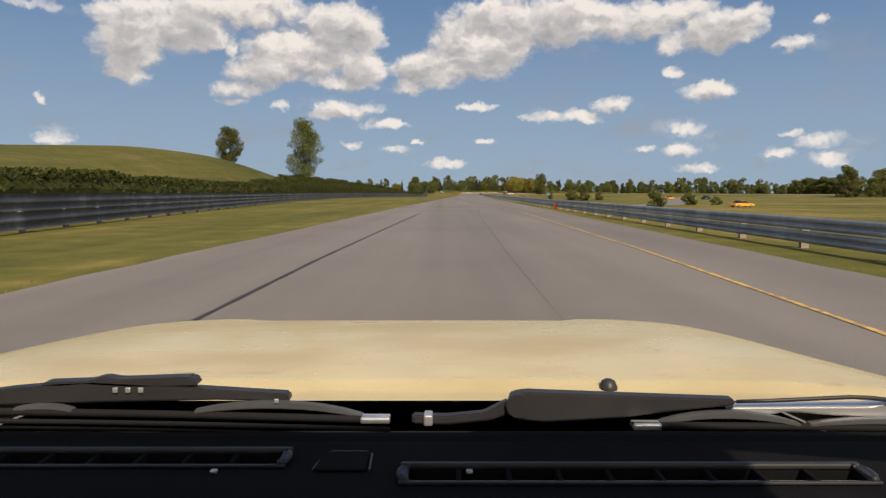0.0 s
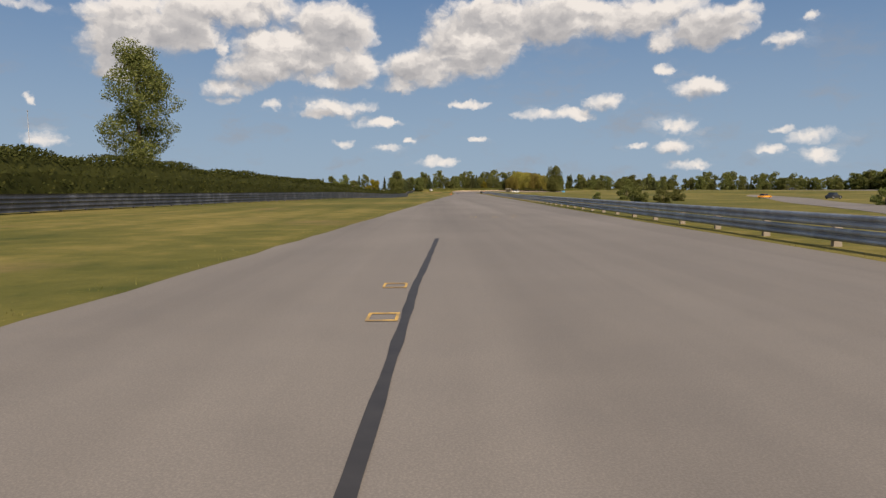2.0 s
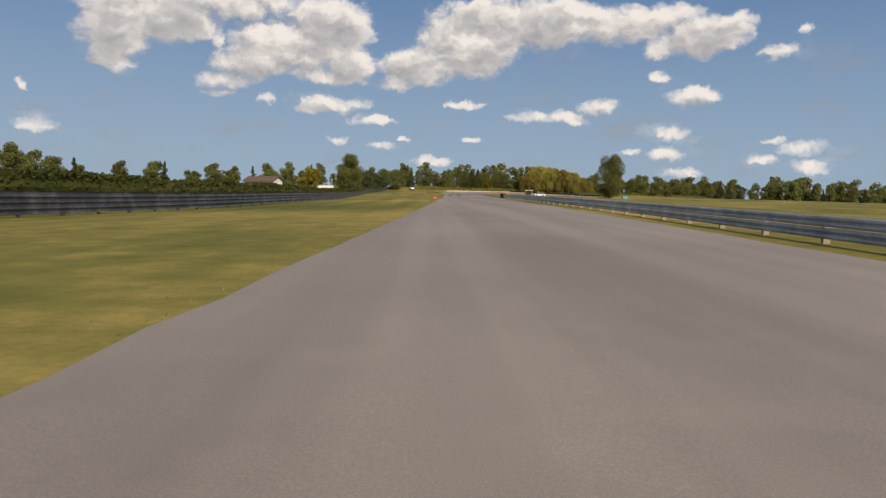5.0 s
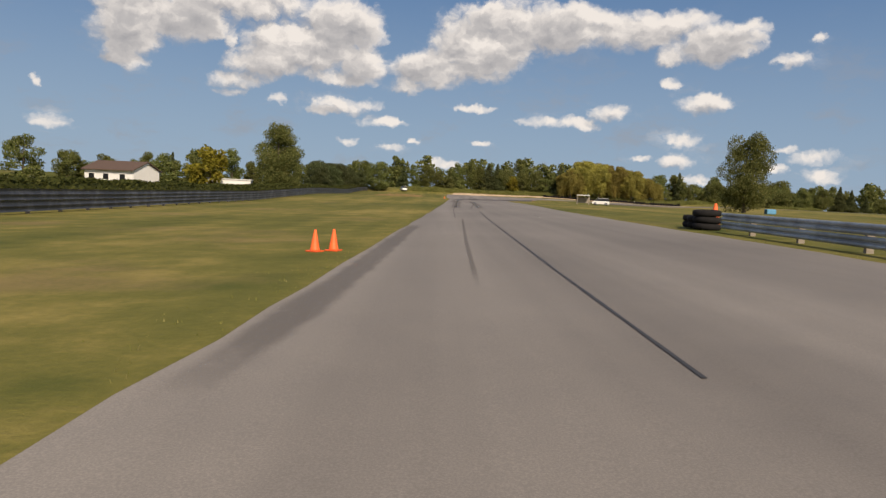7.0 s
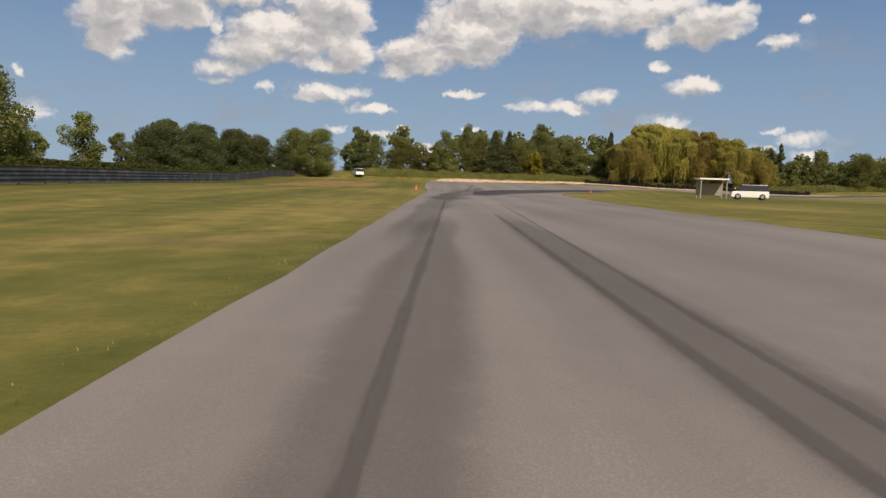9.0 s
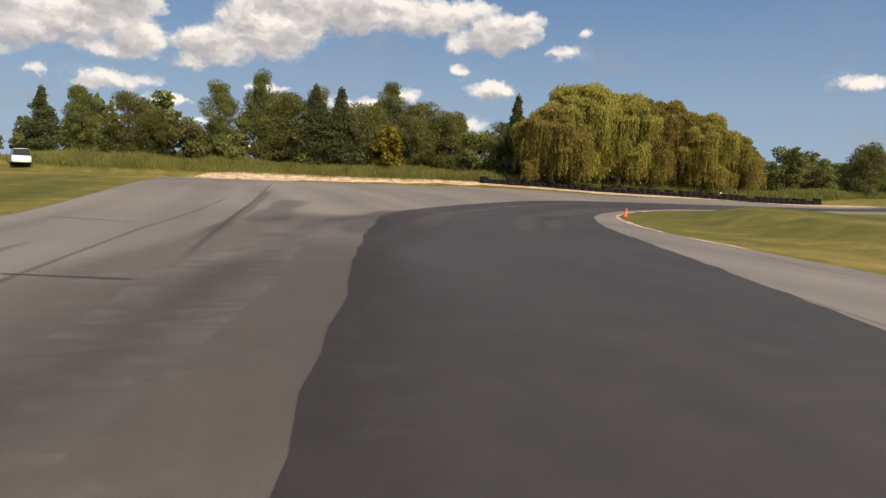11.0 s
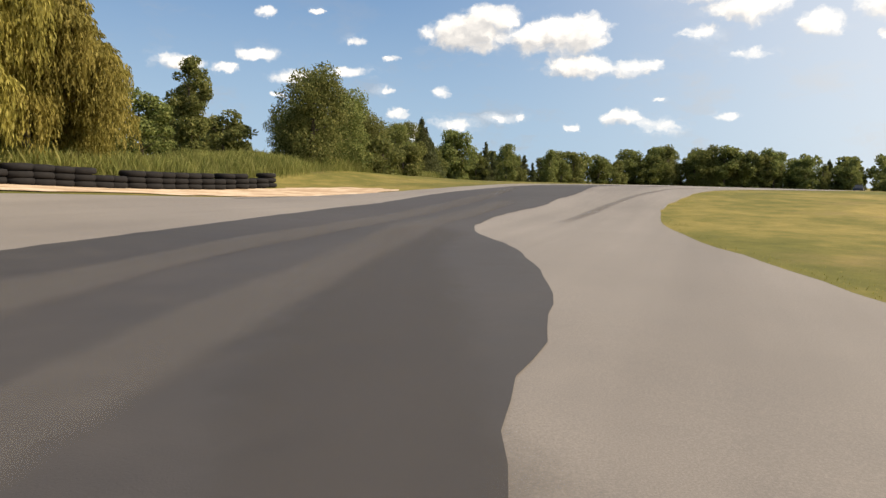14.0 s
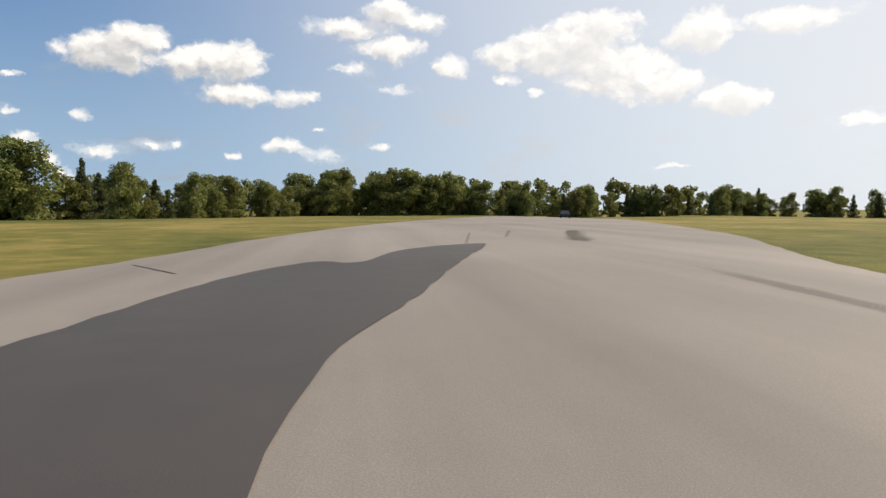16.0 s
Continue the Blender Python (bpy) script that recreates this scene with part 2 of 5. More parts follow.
def leaf_look(a, b, c):
    def build(n, p):
        rnd = n("ShaderNodeNewGeometry").outputs["Random Per Island"]
        tree = n("ShaderNodeObjectInfo").outputs["Random"]
        col = n.ramp(rnd, (0.0, a), (0.55, b), (1.0, c))
        col = n.mix(n.step(n.noise(p, 0.5, 3), 0.35, 0.65), n.mix(0.3, col, (0.03, 0.04, 0.01)), col)
        return n("ShaderNodeHueSaturation", {"Color": col, "Hue": n.math("ADD", 0.485, n.math("MULTIPLY", tree, 0.03)), "Value": n.math("ADD", 0.8, n.math("MULTIPLY", tree, 0.4))}).outputs[0]
    return build


def leaves(name, a, b, c):
    m = bpy.data.materials.new(name)
    m.use_nodes = True
    n = Nodes(m.node_tree)
    col = leaf_look(a, b, c)(n, n("ShaderNodeTexCoord").outputs["Object"])
    d = n("ShaderNodeBsdfPrincipled", {"Base Color": col, "Roughness": 0.7, "Specular IOR Level": 0.12})
    t = n("ShaderNodeBsdfTranslucent", {"Color": col})
    n("ShaderNodeOutputMaterial", {"Surface": n("ShaderNodeMixShader", {0: 0.46, 1: d.outputs[0], 2: t.outputs[0]}).outputs[0]})
    return m


M_LEAF = leaves("green_leaves", (0.096, 0.116, 0.034), (0.180, 0.194, 0.060), (0.300, 0.296, 0.105))
M_LEAF_DARK = leaves("dark_needles", (0.060, 0.074, 0.032), (0.105, 0.122, 0.050), (0.165, 0.178, 0.076))
M_LEAF_YELLOW = leaves("yellow_green_leaves", (0.200, 0.195, 0.022), (0.320, 0.295, 0.034), (0.430, 0.370, 0.060))
M_WILLOW = leaves("willow_leaves", (0.205, 0.182, 0.040), (0.325, 0.282, 0.068), (0.450, 0.388, 0.118))
M_HEDGE = leaves("hedge_leaves", (0.048, 0.056, 0.014), (0.072, 0.080, 0.021), (0.115, 0.115, 0.032))
M_BLADES = leaves("grass_blades", (0.200, 0.205, 0.055), (0.300, 0.285, 0.085), (0.420, 0.370, 0.140))
M_REED = leaves("tall_grass", (0.150, 0.165, 0.045), (0.215, 0.220, 0.064), (0.320, 0.290, 0.110))
M_BARK = material("bark", lambda n, p: (n.mix(n.noise(p, 6, 5), (0.05, 0.04, 0.03), (0.16, 0.13, 0.10)), n.noise(stretched(n, p, 9, 9), 2.0, 4), 0.02), rough=0.95)
M_STEEL = material("galvanised_steel", lambda n, p: (n.mix(n.step(n.noise(p, 1.4, 6, 0.65), 0.35, 0.7), (0.24, 0.25, 0.27), (0.42, 0.435, 0.46)), n.noise(p, 12, 3), 0.002), rough=0.45, metal=0.45)
M_STEEL_DARK = material("tarnished_dark_steel", lambda n, p: (n.mix(n.step(n.noise(p, 0.9, 6, 0.65), 0.42, 0.75), (0.050, 0.054, 0.064), (0.150, 0.156, 0.176)), n.noise(p, 12, 3), 0.002), rough=0.5, metal=0.35)
M_POST = material("rail_post", lambda n, p: n.mix(n.noise(p, 7, 5), (0.16, 0.13, 0.10), (0.38, 0.33, 0.27)), rough=0.85)
M_RUBBER = material("old_rubber", lambda n, p: (n.mix(n.noise(p, 5, 5), (0.008, 0.008, 0.009), (0.024, 0.022, 0.021)), n.noise(p, 18, 3), 0.004), rough=0.85, spec=0.12)
M_CONE = material("orange_plastic", lambda n, p: n.mix(n.noise(p, 6, 4), (0.80, 0.10, 0.025), (0.93, 0.19, 0.05)), rough=0.5)
M_CONE_BASE = material("cone_base_plastic", lambda n, p: n.mix(n.noise(p, 6, 4), (0.55, 0.07, 0.02), (0.75, 0.12, 0.03)), rough=0.6)
M_LINE = material("worn_yellow_paint", lambda n, p: n.mix(n.step(n.noise(p, 9, 6), 0.4, 0.6), (0.30, 0.21, 0.10), (0.58, 0.36, 0.10)), rough=0.8)
M_TAR = material("crack_sealant", lambda n, p: n.mix(n.noise(p, 6, 5), (0.022, 0.021, 0.022), (0.060, 0.056, 0.054)), rough=0.6)


def faded(name, dark, light, rough, most):
    """A mark worn into the surface: it thins out towards its rims by the strip's own wear value."""
    m = bpy.data.materials.new(name)
    m.use_nodes = True
    n = Nodes(m.node_tree)
    p = n("ShaderNodeTexCoord").outputs["Object"]
    wear = n("ShaderNodeAttribute", attribute_name="wear").outputs["Fac"]
    amount = n.math("MULTIPLY", n.step(wear, 0.0, 0.9), n.step(n.math("ADD", n.noise(p, 3.5, 6, 0.7), n.math("MULTIPLY", wear, 0.25)), 0.36, 0.68))
    b = n("ShaderNodeBsdfPrincipled", {"Base Color": n.mix(n.noise(p, 5, 4), dark, light), "Roughness": rough, "Specular IOR Level": 0.25})
    clear = n("ShaderNodeBsdfTransparent")
    n("ShaderNodeOutputMaterial", {"Surface": n("ShaderNodeMixShader", {0: n.math("MULTIPLY", amount, most), 1: clear.outputs[0], 2: b.outputs[0]}).outputs[0]})
    return m


M_SKID = faded("tyre_rubber_mark", (0.050, 0.045, 0.042), (0.085, 0.076, 0.072), 0.7, 0.27)
M_JOINT = faded("thin_joint", (0.05, 0.045, 0.042), (0.09, 0.08, 0.075), 0.8, 0.20)
M_RUBBERED = faded("rubbered_asphalt", (0.050, 0.046, 0.042), (0.090, 0.081, 0.074), 0.75, 0.25)
M_FILM = faded("dusty_film", (0.10, 0.092, 0.086), (0.17, 0.155, 0.142), 0.85, 0.34)
M_DUST = faded("loose_sand", (0.26, 0.20, 0.11), (0.42, 0.34, 0.22), 0.95, 0.38)
M_SOIL = material("bare_soil", lambda n, p: (n.mix(n.step(n.noise(p, 0.7, 6, 0.65), 0.40, 0.62), (0.15, 0.125, 0.038), (0.27, 0.15, 0.07)), n.noise(p, 7, 5), 0.03), rough=0.95, spec=0.1)
M_WHITE = material("white_paint", lambda n, p: n.mix(n.noise(p, 2, 4), (0.70, 0.69, 0.66), (0.80, 0.79, 0.77)), rough=0.45)
M_ROOF = material("brown_shingles", lambda n, p: n.mix(n.noise(stretched(n, p, 3, 12), 1.0, 4), (0.065, 0.042, 0.033), (0.12, 0.080, 0.062)), rough=0.9)
M_GLASS = material("dark_glass", lambda n, p: (0.02, 0.022, 0.025), rough=0.08, spec=0.6)
M_YELLOW_CAR = material("orange_car_paint", lambda n, p: n.mix(n.noise(p, 1, 3), (0.80, 0.30, 0.02), (0.88, 0.40, 0.04)), rough=0.25, spec=0.5)
M_DARK_CAR = material("dark_car_paint", lambda n, p: n.mix(n.noise(p, 1, 3), (0.018, 0.020, 0.025), (0.035, 0.037, 0.042)), rough=0.25, spec=0.5)
M_BLUE = material("blue_tarp", lambda n, p: n.mix(n.noise(p, 4, 3), (0.08, 0.25, 0.42), (0.12, 0.32, 0.50)), rough=0.6)


def cream_paint(n, p):
    """Faded paint: broad dull zones, small brown stains and fine scratches."""
    broad = n.step(n.noise(stretched(n, p, 1.0, 1.6), 1.7, 5, 0.55), 0.36, 0.66)
    col = n.mix(broad, (0.62, 0.52, 0.285), (0.47, 0.365, 0.175))
    spots = n.math("MULTIPLY", n.step(n.noise(p, 16.0, 3, 0.6), 0.66, 0.78), 0.45)
    col = n.mix(spots, col, (0.30, 0.21, 0.08))
    scratch = n.math("MULTIPLY", n.step(n.noise(stretched(n, p, 5.0, 70.0), 1.0, 2), 0.70, 0.76), 0.5)
    col = n.mix(scratch, col, (0.26, 0.20, 0.10))
    return col, n.noise(p, 30, 2), 0.0003, n.math("MULTIPLY_ADD", broad, 0.16, 0.22)


M_CREAM = material("faded_cream_paint", cream_paint, rough=0.28, spec=0.5)
M_BLACK = material("black_dash_vinyl", lambda n, p: (n.mix(n.noise(p, 20, 4), (0.005, 0.005, 0.005), (0.010, 0.0095, 0.010)), n.noise(p, 320, 2), 0.0006), rough=0.85, spec=0.06)
M_BLACK_METAL = material("satin_black_metal", lambda n, p: n.mix(n.noise(p, 15, 4), (0.016, 0.015, 0.016), (0.040, 0.038, 0.038)), rough=0.42, spec=0.32)
M_WORN_METAL = material("bare_wiper_metal", lambda n, p: n.mix(n.noise(p, 12, 4), (0.42, 0.42, 0.42), (0.66, 0.66, 0.66)), rough=0.35, metal=0.7)
M_DULL_METAL = material("dull_grey_metal", lambda n, p: n.mix(n.noise(p, 12, 4), (0.07, 0.07, 0.072), (0.17, 0.17, 0.172)), rough=0.45, metal=0.5)
M_VENT = material("vent_slot_dark", lambda n, p: n.mix(n.noise(p, 9, 4), (0.006, 0.006, 0.006), (0.014, 0.013, 0.013)), rough=0.9)


# ---------------------------------------------------------------- helpers for meshes
def smooth(v, lo=0.0, hi=1.0):
    v = min(1.0, max(0.0, (v - lo) / (hi - lo)))
    return v * v * (3 - 2 * v)


def raw_mesh(name, verts, faces, mats, index=None, shade=False):
    me = bpy.data.meshes.new(name)
    me.from_pydata([tuple(v) for v in verts], [], [tuple(f) for f in faces])
    for m in mats if isinstance(mats, (list, tuple)) else [mats]:
        me.materials.append(m)
    if index is not None:
        me.polygons.foreach_set("material_index", index)
    if shade:
        me.polygons.foreach_set("use_smooth", [True] * len(me.polygons))
    me.update()
    return me


def part(name, bm, mat, parent, label="", shade=False):
    """One mesh object under a thing or under a part."""
    if isinstance(bm, bpy.types.Mesh):
        me = bm
    else:
        me = bpy.data.meshes.new(name)
        bm.to_mesh(me)
        bm.free()
        me.materials.append(mat)
        if shade:
            me.polygons.foreach_set("use_smooth", [True] * len(me.polygons))
    ob = new(name, me)
    ob.parent = parent
    if label:
        tagged(ob, label)
    return ob


def thing(name, m, label, category, group="", kind=""):
    ob = new(name)
    ob.empty_display_size = 0.2
    ob.matrix_basis = m
    return tagged(ob, label, category, group, kind)


def box(bm, x0, y0, z0, x1, y1, z1, bevel=0.0):
    made = bmesh.ops.create_cube(bm, size=1.0, matrix=Matrix.LocRotScale(((x0 + x1) / 2, (y0 + y1) / 2, (z0 + z1) / 2), None, (x1 - x0, y1 - y0, z1 - z0)))
    if bevel:
        edges = {e for v in made["verts"] for e in v.link_edges}
        bmesh.ops.bevel(bm, geom=list(edges), offset=bevel, segments=2, affect="EDGES", profile=0.5)
    return bm


def tube(bm, pts, radii, n=7):
    """A bent, tapered tube."""
    rings = []
    for i, (p, r) in enumerate(zip(pts, radii)):
        a, b = Vector(pts[max(i - 1, 0)]), Vector(pts[min(i + 1, len(pts) - 1)])
        d = (b - a).normalized()
        u = d.orthogonal().normalized()
        v = d.cross(u)
        rings.append([bm.verts.new(Vector(p) + r * (math.cos(k * math.tau / n) * u + math.sin(k * math.tau / n) * v)) for k in range(n)])
    for a, b in zip(rings, rings[1:]):
        for k in range(n):
            bm.faces.new((a[k], a[(k + 1) % n], b[(k + 1) % n], b[k]))
    bm.faces.new(rings[-1])
    bm.faces.new(rings[0][::-1])
    return bm


def along(pts, step):
    """Places and headings at even steps along a polyline."""
    out, carry = [], 0.0
    for a, b in zip(pts, pts[1:]):
        a, b = Vector(a), Vector(b)
        n = (b - a).length
        while carry < n:
            p = a.lerp(b, carry / n)
            out.append((p.x, p.y, math.atan2(b.y - a.y, b.x - a.x)))
            carry += step
        carry -= n
    return out


# ---------------------------------------------------------------- ground
def lateral(x, y):
    return x - (0.3 + 0.037 * y)


def off_segment(x, y, a, b):
    ux, uy = b[0] - a[0], b[1] - a[1]
    f = min(1.0, max(0.0, ((x - a[0]) * ux + (y - a[1]) * uy) / (ux * ux + uy * uy)))
    return math.hypot(x - a[0] - f * ux, y - a[1] - f * uy)


def rise(x):
    """The track climbs as it leaves the turn."""
    return 0.709 * smooth(x, 62.0, 85.5)


def height(x, y):
    l = lateral(x, y)
    bank = math.tan(radians(1.8)) * smooth(y, 170, 240) * (1 - smooth(y, 335, 385))
    z = bank * max(-20.0, min(11.0, l)) * (1 - smooth(abs(l), 22, 60))
    z += (6.0 + 2.3 * smooth(y, 62, 112)) * smooth(-l, 22, 53) * (1 - smooth(-l, 75, 190)) * (1 - smooth(y, 124, 182))
    z -= 1.2 * smooth(l, 10, 26) * (1 - smooth(y, 285, 350))
    z += 0.72 * smooth(y - 0.57 * max(x - 12, 0), 411, 444) * (1 - smooth(x, 50, 76)) * (1 - smooth(y, 600, 900))
    z += 0.9 * smooth(y + 0.13 * max(x - 35, 0), 456, 465) * (1 - smooth(x, 70, 115)) * (1 - smooth(y, 600, 900))
    z += 0.45 * smooth(y + 0.28 * max(x - 30, 0), 456.5, 460) * (1 - smooth(x, 34, 60)) * (1 - smooth(y, 600, 900))
    if 22 < x < 60 and 395 < y < 434 and not inside(x, y, ROAD):
        d = min(off_segment(x, y, a, b) for a, b in zip(INNER_EDGE[12:], INNER_EDGE[13:]))
        z += 0.5 * smooth(d, 2.6, 4.4) * (1 - smooth(d, 5, 13)) * (1 - smooth(x, 38, 52)) * smooth(y, 400, 412)
    u = min(9.0, y - 440.0 + 0.16 * max(0.0, x - 78))
    u = 0.0 if u < -2 else (u + 2) ** 2 / 12 if u < 4 else u - 1
    z += 0.042 * u * smooth(x, 46, 60) * (1 - smooth(x, 60, 74))
    z += rise(x) * smooth(y, 375, 412)
    z -= 0.6 * smooth(x, 112, 225) * smooth(y, 330, 380)
    z -= 0.8 * smooth(y, 460, 700) * smooth(x, 80, 130)
    return z


LEFT_EDGE = [(-6.6, -60), (-4.4, 0), (-2.95, 45), (-0.4, 102), (1.3, 143), (2.12, 163), (6.05, 260), (6.8, 281), (7.35, 298), (8.0, 318), (9.0, 350), (10.2, 388), (10.45, 396), (10.35, 405), (10.0, 425), (10.6, 444), (12.6, 452)]
OUTER_EDGE = [(20, 456), (30, 457), (40, 455), (50, 451), (60, 447.2), (70, 447.5), (77, 445.8), (84, 444.3), (90, 444.4), (96, 443.2), (104, 442.4), (120, 439.3), (150, 432.0), (235, 410.0)]
INNER_EDGE = [(235, 386.0), (190, 398.0), (145, 412.9), (112, 423.4), (104, 426.2), (98, 429.1), (92, 431.9), (86, 433.1), (80, 434.9), (75, 435.5), (70, 436.1), (63, 435.7), (56, 433.9), (50.5, 432.7), (45.8, 431.5), (40, 429.8), (36, 427.7), (33.3, 425.5), (30.5, 422.8), (28, 419.2), (25.8, 415), (24, 410), (22.6, 404), (20.9, 396), (20.2, 386)]
RIGHT_EDGE = [(19.4, 375), (17.8, 345), (16.3, 322), (15.4, 303), (15.0, 285), (13.9, 262), (10.6, 165), (10.0, 146), (8.1, 105), (7.0, 68), (6.15, 46), (4.9, 8), (3.0, -60)]
ROAD = LEFT_EDGE + OUTER_EDGE + INNER_EDGE + RIGHT_EDGE


def softened(pts, jitter=0.0, seed=1, step=1.2):
    """A closed outline with its corners cut, then cut into short pieces and roughened."""
    rng = random.Random(seed)
    out = list(pts)
    for _ in range(3):
        out = [((1 - f) * a[0] + f * b[0], (1 - f) * a[1] + f * b[1]) for a, b in zip(out, out[1:] + out[:1]) for f in (0.25, 0.75)]
    if not jitter:
        return out
    fine = []
    for a, b in zip(out, out[1:] + out[:1]):
        n = max(1, int(math.dist(a, b) / step))
        for k in range(n):
            f = k / n
            fine.append((a[0] + (b[0] - a[0]) * f + rng.uniform(-jitter, jitter), a[1] + (b[1] - a[1]) * f + rng.uniform(-jitter, jitter)))
    return fine


def inside(x, y, poly):
    odd = False
    for (x0, y0), (x1, y1) in zip(poly, poly[1:] + poly[:1]):
        if (y0 > y) != (y1 > y) and x < (x1 - x0) * (y - y0) / (y1 - y0) + x0:
            odd = not odd
    return odd


def drape(name, outline, dz, mat, label="", category="", cell=3.0, parent=None, skirt=0.0):
    """A flat outline cut along the ground's lattice and laid on it."""
    bm = bmesh.new()
    face = bm.faces.new([bm.verts.new((x, y, 0)) for x, y in outline])
    bmesh.ops.triangulate(bm, faces=[face])
    xs, ys = [p[0] for p in outline], [p[1] for p in outline]
    for axis, lo, hi in ((0, min(xs), max(xs)), (1, min(ys), max(ys))):
        c = math.ceil(lo / cell) * cell
        while c < hi:
            co, no = [0, 0, 0], [0, 0, 0]
            co[axis], no[axis] = c, 1
            bmesh.ops.bisect_plane(bm, geom=bm.verts[:] + bm.edges[:] + bm.faces[:], plane_co=co, plane_no=no)
            c += 1.5 if (axis == 0 and c > 40) or (axis == 1 and c > 430) else cell if (axis == 0 or c > 372) else 6.0
    for v in bm.verts:
        v.co.z = height(v.co.x, v.co.y) + dz
    bmesh.ops.recalc_face_normals(bm, faces=bm.faces[:])
    if sum(f.normal.z for f in bm.faces) < 0:
        bmesh.ops.reverse_faces(bm, faces=bm.faces[:])
    if skirt:
        rim = [e for e in bm.edges if e.is_boundary]
        made = bmesh.ops.extrude_edge_only(bm, edges=rim)
        for v in [g for g in made["geom"] if isinstance(g, bmesh.types.BMVert)]:
            v.co.z -= skirt
    ob = part(name, bm, mat, parent)
    if label:
        tagged(ob, label, category, kind="structure")
    return ob


road_outline = softened(ROAD, 0.05, 3)
gx = sorted({*[21 + 1.5 * i for i in range(76)], *range(-60, 151, 3), *range(-300, -60, 20), *range(160, 500, 20), -2600, -1500, -800, -500, 600, 800, 1500, 2600})
gy = sorted({*[400.5 + 1.5 * i for i in range(40)], *range(372, 481, 3), *range(-90, 372, 6), *range(490, 700, 15), -2600, -1200, -500, -250, -140, 800, 1000, 1500, 2600})
gverts = [(x, y, height(x, y)) for y in gy for x in gx]
nx = len(gx)
gfaces = [(j * nx + i, j * nx + i + 1, (j + 1) * nx + i + 1, (j + 1) * nx + i) for j in range(len(gy) - 1) for i in range(nx - 1)]
tagged(new("ground", raw_mesh("ground", gverts, gfaces, M_GRASS, shade=True)), "mown yellow-green grass verge and open fields", "grass", kind="structure")
drape("road", road_outline, 0.03, M_ROAD, "weathered grey asphalt race track with worn surface", "race track", skirt=0.08)

PATCH_LEFT = [(13.2, 386), (13.7, 392), (14.2, 398), (15.5, 403.4), (16.3, 407.5), (17.5, 412), (18.9, 417.5), (21.8, 422.1), (25.5, 427.0), (31.3, 433.4), (38, 437.6), (44, 439.4), (48, 440.9), (54.5, 442.2), (61.2, 443.4), (63.4, 443.9), (65.8, 444.0), (68.7, 444.4), (72.6, 444.7), (76.2, 444.2), (79.9, 443.4), (83.9, 442.4), (87.5, 441.7), (91.5, 441.3), (95.2, 440.1), (93.8, 439.3), (98.5, 438.3)]
PATCH_RIGHT = [(100.9, 435.8), (99.3, 436.1), (96, 437.1), (92.7, 438.0), (89.6, 438.8), (86.9, 439.7), (82, 439.8), (78, 439.6), (74.3, 439.5), (72.2, 439.8), (69.5, 439.5), (65.4, 439.9), (62.8, 439.6), (60, 439.2), (56.9, 437.3), (52.7, 436), (49.6, 435.9), (47.9, 434.2), (44, 432.4), (39, 430.4), (35.5, 428), (32, 425.1), (28.4, 421.2), (25.3, 416), (23.2, 411.5), (20.5, 404.5), (18, 398.5), (16.2, 393.5), (14.9, 387.5)]
drape("asphalt_patch", softened(PATCH_LEFT + PATCH_RIGHT, 0.035, 5, 0.4), 0.039, M_PATCH, "dark fresh asphalt repair patch on the turn", "asphalt patch")
drape("sand_shoulder", softened([(9, 449), (12.6, 453.2), (20, 457), (30, 458), (40, 456), (50, 452), (60, 448.2), (68, 447.6), (74.6, 446.6), (75.6, 448.6), (74, 452), (66, 453.2), (52, 455.5), (41, 458.5), (30, 461.5), (18, 461), (9, 456)], 0.3, 7), 0.02, M_SAND, "pale dusty sand shoulder beside the track", "sand")


# ---------------------------------------------------------------- trees and plants
def leaf_cloud(rng, centres, n, size, flat=0.0):
    """Small bent leaves scattered near the skins of many ellipsoids (centre, radii)."""
    verts, faces = [], []
    weights = [c[1][0] * c[1][2] for c in centres]
    for _ in range(n):
        (cx, cy, cz), (rx, ry, rz) = rng.choices(centres, weights)[0]
        d = Vector((rng.gauss(0, 1), rng.gauss(0, 1), rng.gauss(0, 1))).normalized()
        r = rng.uniform(0.25, 1.0) ** 0.45 * (1.0 + abs(rng.gauss(0, 0.13)))
        p = Vector((cx + d.x * rx * r, cy + d.y * ry * r, cz + d.z * rz * r))
        nrm = (d + 0.9 * Vector((rng.gauss(0, 1), rng.gauss(0, 1), rng.gauss(0, 1)))).normalized()
        u = nrm.orthogonal().normalized()
        u = Matrix.Rotation(rng.uniform(0, 6.28), 3, nrm) @ u
        v = nrm.cross(u)
        s = size * rng.uniform(0.6, 1.35)
        k = len(verts)
        verts += [p - u * s, p + v * s * 0.55 + nrm * s * 0.15, p + u * s, p - v * s * 0.55 + nrm * s * 0.15]
        faces.append((k, k + 1, k + 2, k + 3))
    return verts, faces


